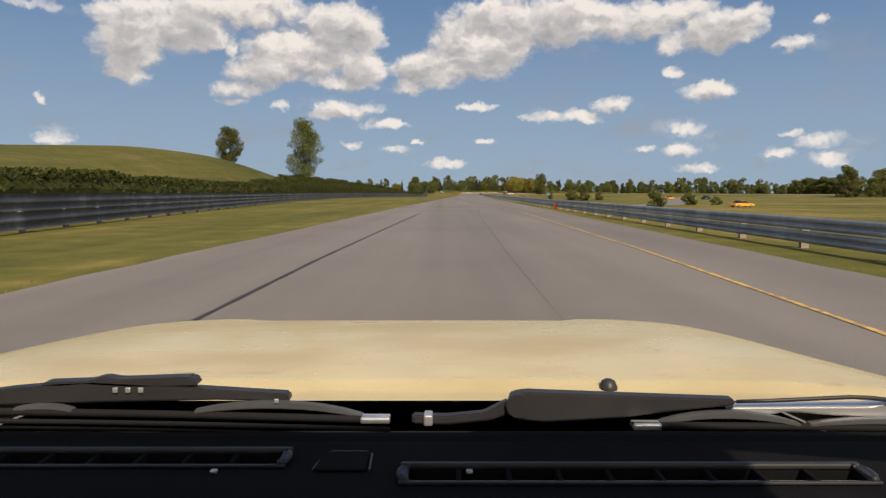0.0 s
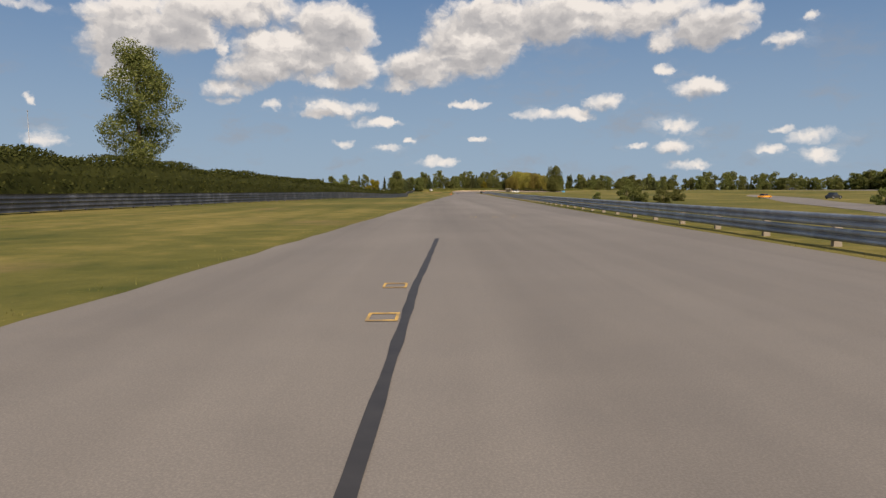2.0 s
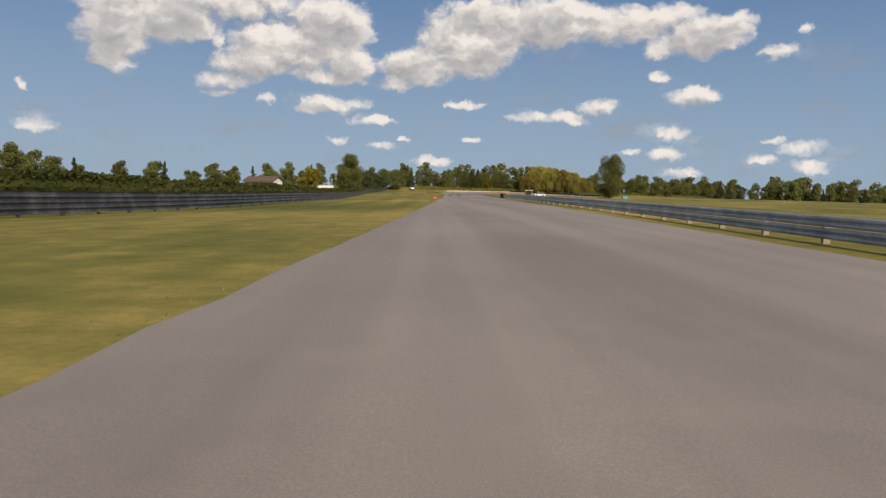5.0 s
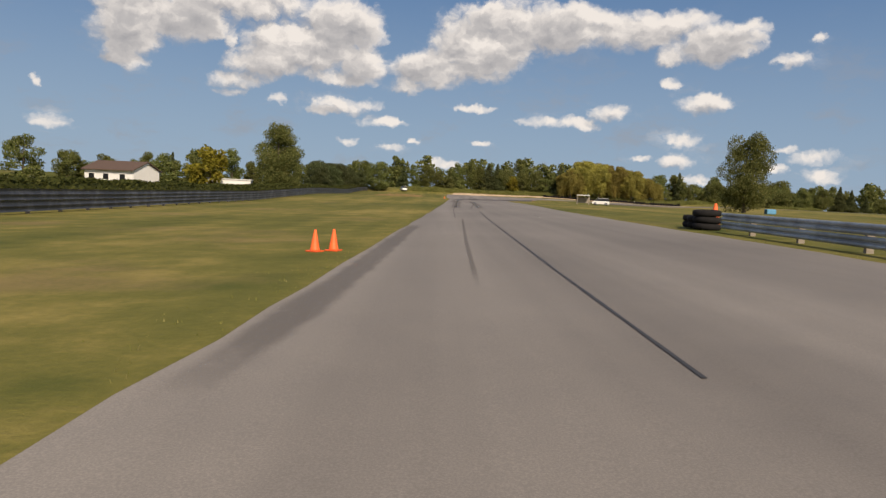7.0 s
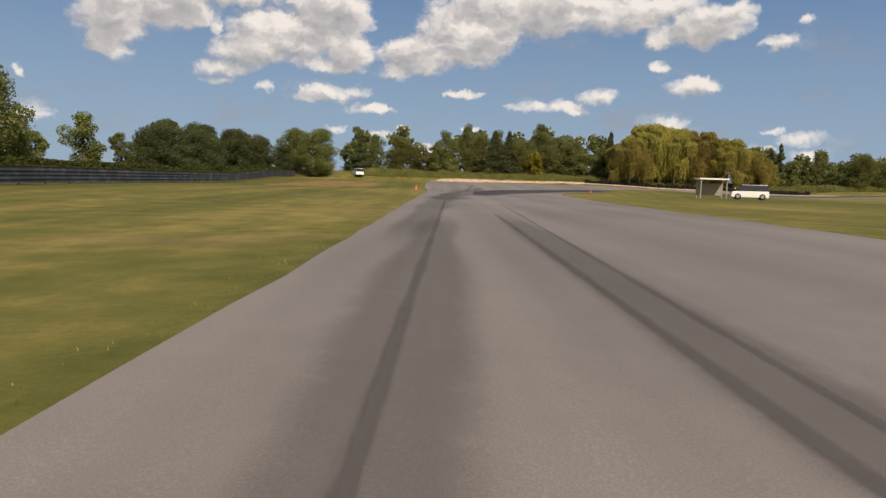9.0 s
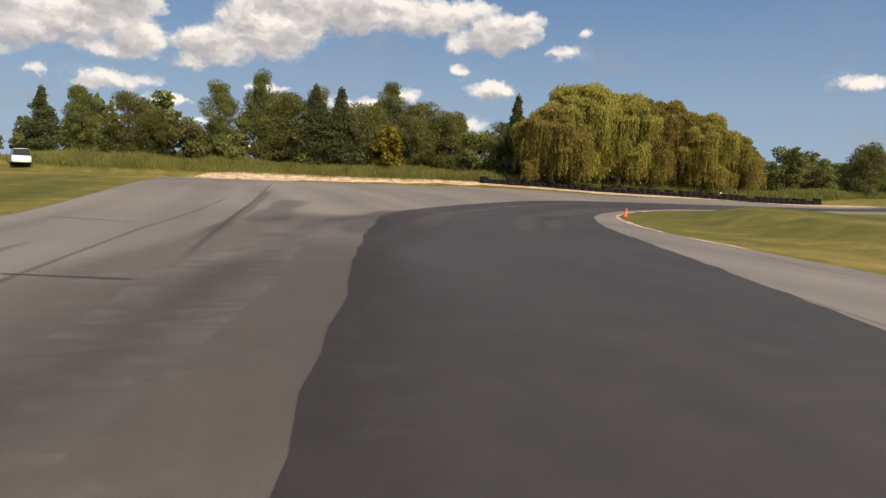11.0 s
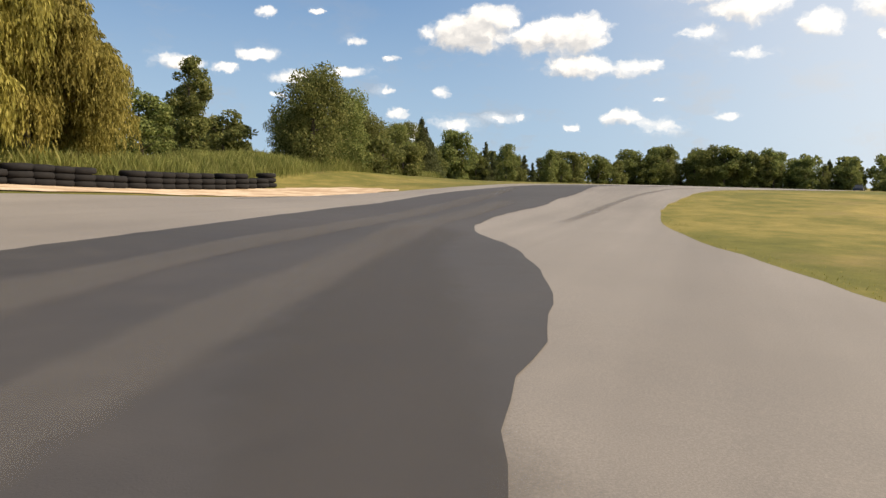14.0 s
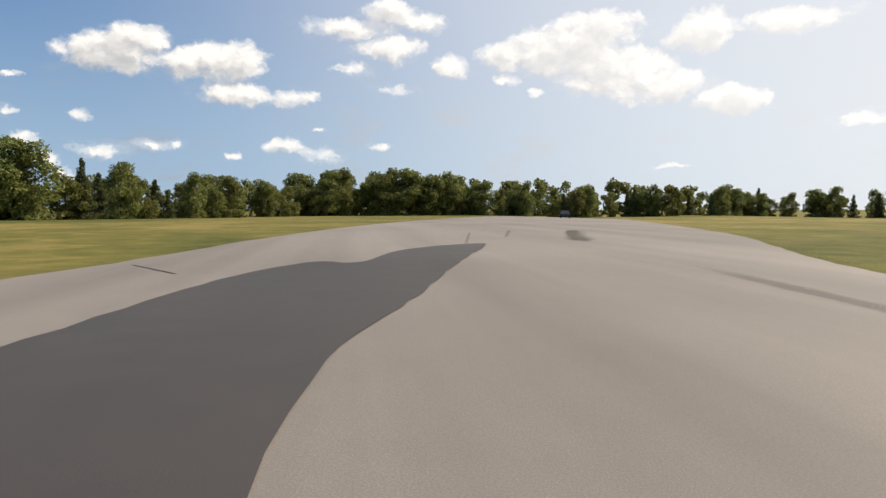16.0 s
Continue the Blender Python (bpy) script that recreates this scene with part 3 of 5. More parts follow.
def trunk_mesh(rng, h, crown_lo, spread, r0, limbs=7):
    bm = bmesh.new()
    lean = (rng.uniform(-0.03, 0.03) * h, rng.uniform(-0.03, 0.03) * h)
    at = lambda f: (lean[0] * f, lean[1] * f, h * f)
    tube(bm, [(0, 0, -0.3), at(0.12), at(0.4), at(0.7), at(0.93)], [r0 * 1.35, r0, r0 * 0.7, r0 * 0.4, r0 * 0.1], 8)
    for k in range(limbs):
        f = crown_lo + (0.85 - crown_lo) * (k + 0.5) / limbs
        a = k * 2.4 + rng.uniform(-0.4, 0.4)
        b = at(f)
        reach = spread * rng.uniform(0.6, 0.9) * (1.15 - f)
        tip = (b[0] + math.cos(a) * reach, b[1] + math.sin(a) * reach, b[2] + h * 0.13)
        mid = ((b[0] + tip[0]) / 2, (b[1] + tip[1]) / 2, (b[2] + tip[2]) / 2 - h * 0.01)
        tube(bm, [b, mid, tip], [r0 * 0.36, r0 * 0.22, r0 * 0.06], 5)
    return bm


def crown_blobs(rng, h, lo, width, n, kind):
    out = []
    for k in range(n):
        f = (k + rng.random()) / n
        if kind == "cone":
            r = width * (1.02 - f) * 0.55 * rng.uniform(0.65, 1.3)
            z = h * (lo + (1.0 - lo) * f)
            a, off = rng.uniform(0, 6.28), width * (1 - f) * rng.uniform(0.3, 0.85)
            out.append(((math.cos(a) * off, math.sin(a) * off, z - 0.05 * h), (r + 0.25, r + 0.25, h * rng.uniform(0.04, 0.075))))
        else:
            z = lo + (1 - lo) * f
            prof = math.sin(math.pi * min(1, max(0.0, 0.12 + 0.80 * f))) ** (0.6 if kind == "round" else 0.9)
            a, off = rng.uniform(0, 6.28), width * prof * rng.uniform(0.2, 0.78)
            r = width * rng.uniform(0.20, 0.37)
            out.append(((math.cos(a) * off, math.sin(a) * off, h * z - r * 0.35), (r, r, r * rng.uniform(0.65, 0.95))))
    return out


def willow_crown(rng, h, width):
    """Drooping curtains: domed heads of narrow leaves at all heights, each with a fringe of hanging strands."""
    verts, faces = [], []

    def leaf(x, y, z, dx, dy, ln, wd):
        turn = rng.uniform(0, 6.28)
        tx, ty = math.cos(turn) * wd, math.sin(turn) * wd
        k = len(verts)
        verts.extend([(x, y, z + ln * 0.4), (x + tx + dx * 0.5, y + ty + dy * 0.5, z), (x + dx, y + dy, z - ln * 0.6), (x - tx + dx * 0.5, y - ty + dy * 0.5, z)])
        faces.append((k, k + 1, k + 2, k + 3))

    for i in range(96):
        a, f = rng.uniform(0, 6.28), rng.random() ** 0.5
        hx, hy = math.cos(a) * width * f * 0.84, math.sin(a) * width * f * 0.84
        hz = h * (0.95 - 0.30 * f * f) * (1.0 if i % 3 == 0 else rng.uniform(0.30, 0.97))
        r = rng.uniform(0.10, 0.21) * width
        for _ in range(int(560 * r)):
            d = Vector((rng.gauss(0, 1), rng.gauss(0, 1), abs(rng.gauss(0.2, 0.9)))).normalized() * rng.uniform(0.45, 1.08)
            x, y, z = hx + d.x * r, hy + d.y * r, hz + d.z * r * 0.75
            leaf(x, y, z, d.x * 0.10 + rng.gauss(0, 0.05), d.y * 0.10 + rng.gauss(0, 0.05), rng.uniform(0.14, 0.26), rng.uniform(0.028, 0.050))
        for _ in range(int(95 * r)):
            a, q = rng.uniform(0, 6.28), r * rng.uniform(0.3, 1.1)
            x, y = hx + math.cos(a) * q, hy + math.sin(a) * q
            top = hz + r * 0.3 * (1 - q / r)
            drop = min(rng.uniform(0.05, 0.24) * h * rng.choice((0.6, 1.0, 1.0, 1.5)), top - rng.uniform(0.1, 0.9))
            if drop <= 0.15:
                continue
            sway, out = rng.gauss(0, 0.10), rng.uniform(0.0, 0.12)
            m = max(3, int(drop / 0.11))
            for j in range(m):
                g = (j + rng.random()) / m
                bow = math.sin(g * 1.6) * out * drop
                leaf(x + math.cos(a) * bow + sway * g * g + rng.gauss(0, 0.035), y + math.sin(a) * bow - sway * g * g + rng.gauss(0, 0.035), top - drop * g,
                     rng.gauss(0, 0.04), rng.gauss(0, 0.04), rng.uniform(0.13, 0.24), rng.uniform(0.022, 0.042))
    return verts, faces


KINDS = {
    # height, crown start, half width, blobs, leaves, leaf size, shape, material, trunk radius
    "broad_tree": (10.0, 0.14, 4.4, 54, 26000, 0.120, "round", M_LEAF, 0.26),
    # broad_tree shape in darker leaves, backlit shade put into the colour
    "dense_tree": (10.0, 0.06, 4.4, 54, 24000, 0.125, "round", M_LEAF_DARK, 0.26),
    "oak_tree": (7.4, 0.10, 3.9, 50, 22000, 0.11, "round", M_LEAF, 0.28),
    "tall_tree": (13.5, 0.14, 3.6, 60, 24000, 0.105, "tall", M_LEAF, 0.22),
    "slim_tree": (5.5, 0.10, 1.25, 46, 7500, 0.085, "tall", M_LEAF, 0.10),
    "pine_tree": (9.0, 0.10, 2.3, 42, 14000, 0.115, "cone", M_LEAF_DARK, 0.18),
    "yellow_tree": (4.6, 0.08, 2.6, 20, 3200, 0.20, "round", M_LEAF_YELLOW, 0.14),
    "bush": (1.6, 0.0, 1.1, 16, 3500, 0.07, "round", M_LEAF, 0.05),
    "far_tree": (9.0, -0.02, 3.7, 34, 6500, 0.20, "round", M_LEAF, 0.22),
    "far_pine": (10.0, 0.0, 2.4, 24, 4200, 0.20, "cone", M_LEAF_DARK, 0.2),
}
made_trees = {}


def tree_proto(kind, variant):
    rng = random.Random(f"{kind}{variant}")
    root = new("tree" if kind != "bush" else "bush")
    root.empty_display_size = 0.3
    if kind == "willow_tree":
        h, wide = 7.0, 4.2
        part("trunk", trunk_mesh(rng, h * 0.8, 0.3, wide * 0.9, 0.26, 9), M_BARK, root)
        v, f = willow_crown(rng, h, wide)
        part("crown", raw_mesh("crown", v, f, M_WILLOW), None, root)
        return root, h
    h, lo, wide, blobs, n, size, shape, mat, r0 = KINDS[kind]
    part("trunk", trunk_mesh(rng, h, max(lo, 0.12), wide, r0), M_BARK, root)
    v, f = leaf_cloud(rng, crown_blobs(rng, h, lo, wide, blobs, shape), n, size)
    part("crown", raw_mesh("crown", v, f, mat), None, root)
    return root, h


def plant(kind, x, y, tall, label, category="tree", group="", wide=1.0, variant=0, z=None, sink=0.0):
    ground_z = (height(x, y) if z is None else z) - sink
    turn = (x * 12.9898 + y * 78.233) % 6.28
    key = (kind, variant)
    if key not in made_trees:
        root, h = tree_proto(kind, variant)
        made_trees[key] = (root, h)
        ob = root
    else:
        root, h = made_trees[key]
        ob = copy_thing(root, Matrix.Identity(4))
    s = tall / h
    ob.matrix_basis = Matrix.LocRotScale((x, y, ground_z), Euler((0, 0, turn)), (s * wide, s * wide, s))
    return tagged(ob, label, category, group)


G_TURN, G_FAR, G_EXIT, G_BUSH = "trees behind the turn", "distant tree line", "trees along the exit", "bushes in the infield"
# straight
plant("tall_tree", -31.4, 152.3, 15.0, "tall airy green tree standing on the grassy hill", wide=1.15)
plant("broad_tree", -42.6, 135.3, 7.0, "small rounded green tree on the grassy hill", wide=0.95, variant=1)
plant("broad_tree", -15.6, 372.6, 9.8, "large rounded green tree behind the hedge", wide=1.0)
plant("yellow_tree", -25.7, 373.2, 5.9, "yellow-green tree beside the white shed", wide=1.05)
plant("broad_tree", -17.3, 385.0, 7.2, "rounded dark green tree behind the hedge", wide=1.2, variant=1)
plant("broad_tree", 53.2, 371.3, 11.2, "lone dark green tree on the open infield grass", wide=0.82, variant=2)
plant("broad_tree", -8.5, 458.0, 7.6, "round dark green tree at the end of the hedge", wide=1.2, variant=1)
plant("broad_tree", -13.0, 462.0, 7.0, "round dark green tree at the end of the hedge", wide=1.2, variant=2)
for k, (x, y, s) in enumerate([(37.2, 192.8, 2.7), (38.5, 185.0, 2.3), (46.0, 198.4, 2.2), (40.4, 212.9, 2.6), (33.0, 206.0, 1.5), (58.0, 160.0, 2.2), (44.0, 120.0, 1.8), (49.0, 121.0, 1.5), (30.0, 96.0, 2.4)]):
    plant("bush", x, y, s, "low dark green bush in the rough infield grass", "bush", G_BUSH, 1.15, k % 2)
pole = thing("light_pole", pose(-53.0, 168.0, height(-53.0, 168.0)), "tall slim pale metal pole standing on the hill", "pole")
bm = bmesh.new()
tube(bm, [(0, 0, -0.3), (0, 0, 0.1), (0, 0, 5.0), (0, 0, 10.8)], [0.09, 0.08, 0.065, 0.04], 8)
part("mast", bm, M_STEEL, pole, shade=True)
part("finial", tube(bmesh.new(), [(0, 0, 10.78), (0, 0, 10.84), (0, 0, 10.92), (0, 0, 10.96)], [0.04, 0.09, 0.09, 0.03], 8), M_STEEL, pole)
# the end of the straight and the turn
plant("tall_tree", 17.2, 463.5, 8.6, "leafy grey-green tree behind the tall grass", group=G_TURN, wide=0.85)
plant("pine_tree", 22.2, 463.0, 8.0, "dark irregular pine behind the tall grass", group=G_TURN, wide=1.2)
plant("pine_tree", 24.8, 464.0, 8.0, "dark irregular pine behind the tall grass", group=G_TURN, wide=1.25, variant=1)
plant("tall_tree", 31.6, 472.2, 9.9, "tall airy green tree behind the turn", group=G_TURN, wide=0.95, variant=1)
plant("tall_tree", 13.5, 464.0, 7.4, "tall airy green tree behind the turn", group=G_TURN, wide=1.1)
plant("broad_tree", 36.0, 464.0, 6.2, "spreading green tree behind the turn", group=G_TURN, wide=1.1, variant=2)
plant("broad_tree", 32.0, 463.5, 5.6, "bright green tree behind the turn", group=G_TURN, wide=1.0, variant=1)
plant("yellow_tree", 29.0, 462.6, 4.4, "yellow-green small tree behind the tall grass", group=G_TURN)
plant("broad_tree", 4.7, 473.0, 6.8, "open-crowned grey-green tree behind the turn", group=G_TURN, wide=0.95)
plant("tall_tree", 1.0, 470.0, 6.8, "tall airy green tree behind the turn", group=G_TURN, wide=1.2, variant=1)
plant("pine_tree", -2.0, 468.0, 6.5, "dark pine behind the turn", group=G_TURN, wide=1.3)
plant("pine_tree", 42.0, 460.6, 8.6, "tall dark pine beside the willows", group=G_TURN, wide=1.0, variant=1)
for k, (x, y, s, w_) in enumerate([(44.6, 457.6, 7.9, 0.9), (48.4, 459.6, 10.2, 0.85), (52.6, 458.4, 9.6, 0.85), (56.8, 458.6, 9.4, 0.85), (61.2, 457.4, 8.4, 0.85), (65.4, 457.6, 6.6, 0.95), (68.0, 459.0, 5.2, 0.95), (54.0, 464.0, 9.6, 0.9), (60.0, 462.5, 8.4, 0.9)]):
    plant("willow_tree", x, y, s, "weeping willow with yellow-green hanging strands", group="weeping willows on the turn", wide=w_, variant=k % 3)
for k, (x, y, s, kind) in enumerate([(8.0, 464, 4.6, "broad_tree"), (11.0, 463.0, 3.4, "bush"), (20.0, 463.0, 3.6, "bush"), (27.0, 464.0, 6.4, "broad_tree"), (38.5, 463.0, 4.2, "bush"), (34.0, 466.0, 7.0, "broad_tree"), (23.0, 468.0, 8.0, "tall_tree"), (41.5, 462.0, 5.5, "broad_tree"), (14.5, 463.0, 2.8, "bush"), (19.0, 465.0, 7.0, "broad_tree")]):
    plant(kind, x, y, s, "dense green growth behind the turn", "tree" if kind != "bush" else "bush", G_TURN, 1.1, k % 2)
# left-hand trees near the end of the straight
# the dark leaf colour stands in for the backlit shade on this row
for k, (x, y, s) in enumerate([(-15.5, 408, 5.0), (-16.5, 414, 5.6), (-15.0, 420, 5.4), (-17.0, 426, 6.2), (-15.0, 432, 5.8), (-16.5, 438, 6.2), (-14.5, 443, 5.2), (-15.5, 449, 6.0), (-13.0, 453, 5.0), (-19, 420, 6.4), (-20, 434, 6.6), (-18, 446, 6.4)]):
    plant("dense_tree", x, y, s, "dense tree with shade put into its dark leaves by the run-off", group="trees along the run-off", wide=1.15, variant=k % 3)
# exit of the turn
plant("oak_tree", 84.6, 457.4, 5.9, "large dense oak with spreading limbs by the track exit", wide=0.9)
plant("slim_tree", 76.2, 459.4, 5.4, "slender upright green tree behind the tyres", wide=1.0)
plant("slim_tree", 78.4, 461.5, 4.4, "slender upright green tree behind the tyres", wide=1.0, variant=1)
for k, (x, y, s, kind) in enumerate([(90, 458.6, 6.4, "oak_tree"), (95, 460.0, 5.9, "oak_tree"), (100, 462, 6.0, "broad_tree"), (106, 463.5, 5.8, "oak_tree"), (113, 464.5, 6.6, "broad_tree"), (88, 461, 5.0, "broad_tree"), (119, 466, 7.4, "broad_tree"), (124, 466, 8.8, "pine_tree"), (128, 467, 7.8, "pine_tree"), (133, 468, 6.0, "pine_tree"), (139, 470, 5.2, "broad_tree"), (98, 465, 6.0, "tall_tree"), (110, 469, 6.5, "broad_tree"), (93, 456.5, 3.2, "bush"), (99, 457.5, 3.0, "bush"), (82, 462, 3.6, "bush"), (73, 463, 3.4, "bush")]):
    plant(kind, x, y, s * 0.84, "dense green tree along the track exit" if kind != "bush" else "leafy green bush along the track exit", "tree" if kind != "bush" else "bush", G_EXIT, 1.1, k % 2)

# far tree lines: start, end, number, height, uneven depth
rng = random.Random(11)
LINES = [
    ((150, 478), (168, 472), 6, 7.6, 5), ((168, 472), (236, 452), 19, 6.4, 6), ((236, 452), (250, 408), 24, 9.6, 5), ((250, 405), (262, 350), 16, 8.0, 8), ((262, 346), (285, 270), 16, 9.0, 10),
    ((285, 262), (270, 205), 12, 11.0, 10), ((180, 300), (215, 318), 6, 14.0, 8), ((60, 470), (160, 520), 14, 9.0, 8),
    ((-70, 440), (-30, 500), 9, 8.0, 6), ((-60, 395), (-28, 404), 8, 5.6, 4), ((-75, 330), (-45, 372), 9, 6.0, 5),
    ((-66, 250), (-58, 320), 9, 6.0, 5), ((-45, 190), (-52, 250), 6, 5.0, 5)]
for i, ((x0, y0), (x1, y1), n, tall, deep) in enumerate(LINES):
    n = int(n * 1.45)
    for k in range(n):
        f = (k + rng.uniform(0.1, 0.9)) / n
        x, y = x0 + (x1 - x0) * f + rng.uniform(-deep, deep) * 0.6, y0 + (y1 - y0) * f + rng.uniform(-deep, deep) * 0.6
        kind = "far_pine" if rng.random() < 0.18 else "far_tree"
        plant(kind, x, y, tall * rng.uniform(0.62, 1.12), "distant dark green tree in the tree line", group=G_FAR, wide=rng.uniform(0.8, 1.4), variant=rng.randrange(3))


def stuff(name, verts, faces, mat, label, category):
    return tagged(new(name, raw_mesh(name, verts, faces, mat)), label, category, kind="stuff")


# woods on the horizon, one mass of crowns
WOODS = [((-30, 520), (60, 512), 26, 11.0, 10), ((60, 512), (150, 540), 20, 9.5, 10), ((150, 560), (330, 620), 36, 13.0, 14), ((330, 600), (460, 420), 30, 15.0, 16), ((290, 420), (330, 300), 26, 11.0, 10)]
wood_verts, wood_faces = [], []
for (x0, y0), (x1, y1), n, tall, deep in WOODS:
    for k in range(n):
        f = (k + rng.uniform(0.1, 0.9)) / n
        x, y = x0 + (x1 - x0) * f + rng.uniform(-deep, deep) * 0.6, y0 + (y1 - y0) * f + rng.uniform(-deep, deep) * 0.6
        h = tall * rng.uniform(0.65, 1.12)
        v, q = leaf_cloud(rng, crown_blobs(rng, h, -0.02, h * 0.46, 16, "round"), 900, 0.045 * h + 0.05)
        base = len(wood_verts)
        gz = height(x, y)
        wood_verts += [(p.x + x, p.y + y, p.z + gz) for p in v]
        wood_faces += [tuple(base + i for i in face) for face in q]
stuff("far_woods", wood_verts, wood_faces, M_LEAF, "distant dark green woods on the horizon", "woods")


def hedge_top(y):
    return 2.0 - 0.45 * smooth(y, 240, 300) + 1.4 * smooth(y, 55, 98) * (1 - smooth(y, 125, 235))


def hedge_mesh(pts, wide, per_metre, size, seed):
    """Clipped, uneven hedge: leaves on the skin of a long bank of growth."""
    rng = random.Random(seed)
    verts, faces = [], []
    for x, y, a in along(pts, 0.9):
        for _ in range(int(per_metre * 0.9)):
            u, v = rng.uniform(-1, 1), rng.random()
            top = hedge_top(y) * (0.90 + 0.16 * noise.noise((x * 0.22, y * 0.22, 3.0)))
            side = abs(u) > 0.75
            z = top * (v if side else rng.uniform(0.82, 1.03))
            off = u * wide * (1.0 if z < top * 0.8 else 0.85)
            t = rng.uniform(-0.6, 0.6)
            px, py = x + math.cos(a) * t - math.sin(a) * off, y + math.sin(a) * t + math.cos(a) * off
            p = Vector((px, py, height(px, py) + z))
            d = Vector((rng.gauss(0, 1), rng.gauss(0, 1), rng.gauss(0.4, 1))).normalized()
            q = d.orthogonal().normalized()
            r = d.cross(q)
            s = size * rng.uniform(0.6, 1.4)
            k = len(verts)
            verts += [p - q * s, p + r * s * 0.6, p + q * s, p - r * s * 0.6]
            faces.append((k, k + 1, k + 2, k + 3))
    # the dense inside of the hedge
    rows = along(pts, 1.5)
    k0 = len(verts)
    for x, y, a in rows:
        top = hedge_top(y) * 0.84
        for o, f in ((-0.8, 0.0), (-0.78, 0.7), (-0.5, 1.0), (0.5, 1.0), (0.78, 0.7), (0.8, 0.0)):
            o, z = o * wide * rng.uniform(0.85, 1.0), f * top * rng.uniform(0.9, 1.04)
            px, py = x - math.sin(a) * o, y + math.cos(a) * o
            verts.append((px, py, height(px, py) + z - (0.05 if f == 0 else 0)))
    for r in range(len(rows) - 1):
        for c in range(5):
            k = k0 + r * 6 + c
            faces.append((k, k + 1, k + 7, k + 6))
    return verts, faces


RAIL_LEFT = [(-8.6, -12), (-9.0, 8), (-11.0, 22), (-13.4, 42), (-16.0, 66), (-18.2, 92), (-18.2, 115), (-16.6, 135), (-14.6, 155), (-12.8, 175), (-10.4, 205), (-8.2, 235), (-6.4, 270), (-7.6, 296), (-9.3, 322), (-10.5, 348), (-11, 380), (-11, 415), (-10.5, 452)]
HEDGE = [(x - 2.8, y) for x, y in RAIL_LEFT]
v, f = hedge_mesh(HEDGE, 1.0, 230, 0.10, 5)
stuff("hedge", v, f, M_HEDGE, "long clipped dark green hedge behind the guard rail", "hedge")


def blades(spots, tall, wide, seed, loose=0.12):
    """Upright tapering blades in tufts."""
    rng = random.Random(seed)
    verts, faces = [], []
    for x, y, h, n in spots:
        for _ in range(n):
            px, py = x + rng.gauss(0, loose), y + rng.gauss(0, loose)
            z = height(px, py) - 0.02
            a, lean, hh = rng.uniform(0, 6.28), rng.uniform(0.02, 0.3), h * tall * rng.uniform(0.5, 1.2)
            ux, uy = math.cos(a) * wide, math.sin(a) * wide
            lx, ly = -math.sin(a) * lean * hh, math.cos(a) * lean * hh
            k = len(verts)
            verts += [(px - ux, py - uy, z), (px + ux, py + uy, z), (px + lx + ux * 0.5, py + ly + uy * 0.5, z + hh * 0.7), (px + lx * 1.7, py + ly * 1.7, z + hh)]
            faces += [(k, k + 1, k + 2), (k, k + 2, k + 3)]
    return verts, faces


rng = random.Random(21)
spots = []
while len(spots) < 9000:                                # the ragged grass lip of the verge
    edge = rng.choice((LEFT_EDGE, INNER_EDGE, INNER_EDGE, RIGHT_EDGE))
    i = rng.randrange(len(edge) - 1)
    (x0, y0), (x1, y1) = edge[i], edge[i + 1]
    if rng.random() > math.dist((x0, y0), (x1, y1)) / 60 + 0.1 or y0 < -20 or x0 > 150:
        continue
    t = rng.random()
    x, y = x0 + (x1 - x0) * t, y0 + (y1 - y0) * t
    d = abs(rng.gauss(0, 0.4)) + 0.05
    nxx, nyy = -(y1 - y0), x1 - x0
    k = d / math.hypot(nxx, nyy)
    x, y = x + nxx * k, y + nyy * k
    if not inside(x, y, ROAD):
        spots.append((x, y, rng.uniform(0.5, 1.3) * (1.3 if d < 0.4 else 1.0), 5))
v, f = blades(spots, 0.034, 0.009, 22)
stuff("grass_tufts", v, f, M_BLADES, "ragged yellow-green grass tufts along the track edge", "grass")

spots = []
while len(spots) < 30000:                                # uncut grass on the bank behind the turn
    x, y = rng.uniform(-2, 116), rng.uniform(452, 470)
    lo = 458.8 if x < 34 else 458.8 - (x - 34) * 0.112 if x < 74 else 454.3 + (x - 74) * 0.15
    if y > lo + rng.uniform(0, 0.8) and y < lo + 4.5:
        spots.append((x, y, rng.uniform(0.7, 1.2) * (0.8 + 0.5 * noise.noise((x * 0.3, y * 0.3, 7.0))), 10))
v, f = blades(spots, 0.82, 0.013, 23, 0.45)
stuff("tall_grass", v, f, M_REED, "uncut tall green grass on the bank behind the turn", "tall grass")


# ---------------------------------------------------------------- guard rails
def beam_mesh(pts, z0, z1):
    """A corrugated steel beam, two waves deep, swept along the line."""
    prof = [(0.0, 0.0), (0.024, 0.10), (0.030, 0.22), (0.024, 0.36), (-0.008, 0.46), (-0.008, 0.54), (0.024, 0.64), (0.030, 0.78), (0.024, 0.90), (0.0, 1.0)]
    verts, faces = [], []
    rows = along(pts, 2.0)
    for x, y, a in rows:
        for side in (0.0, 0.012):
            for o, f in prof:
                off = o + side
                px, py = x - math.sin(a) * off, y + math.cos(a) * off
                verts.append((px, py, height(x, y) + z0 + (z1 - z0) * f))
    m = len(prof)
    for r in range(len(rows) - 1):
        for side in (0, 1):
            for k in range(m - 1):
                a = r * 2 * m + side * m + k
                b = a + 2 * m
                faces.append((a, b, b + 1, a + 1) if side else (a, a + 1, b + 1, b))
        for k in (0, m - 1):
            a = r * 2 * m + k
            faces.append((a, a + 2 * m, a + 3 * m, a + m))
    return verts, faces


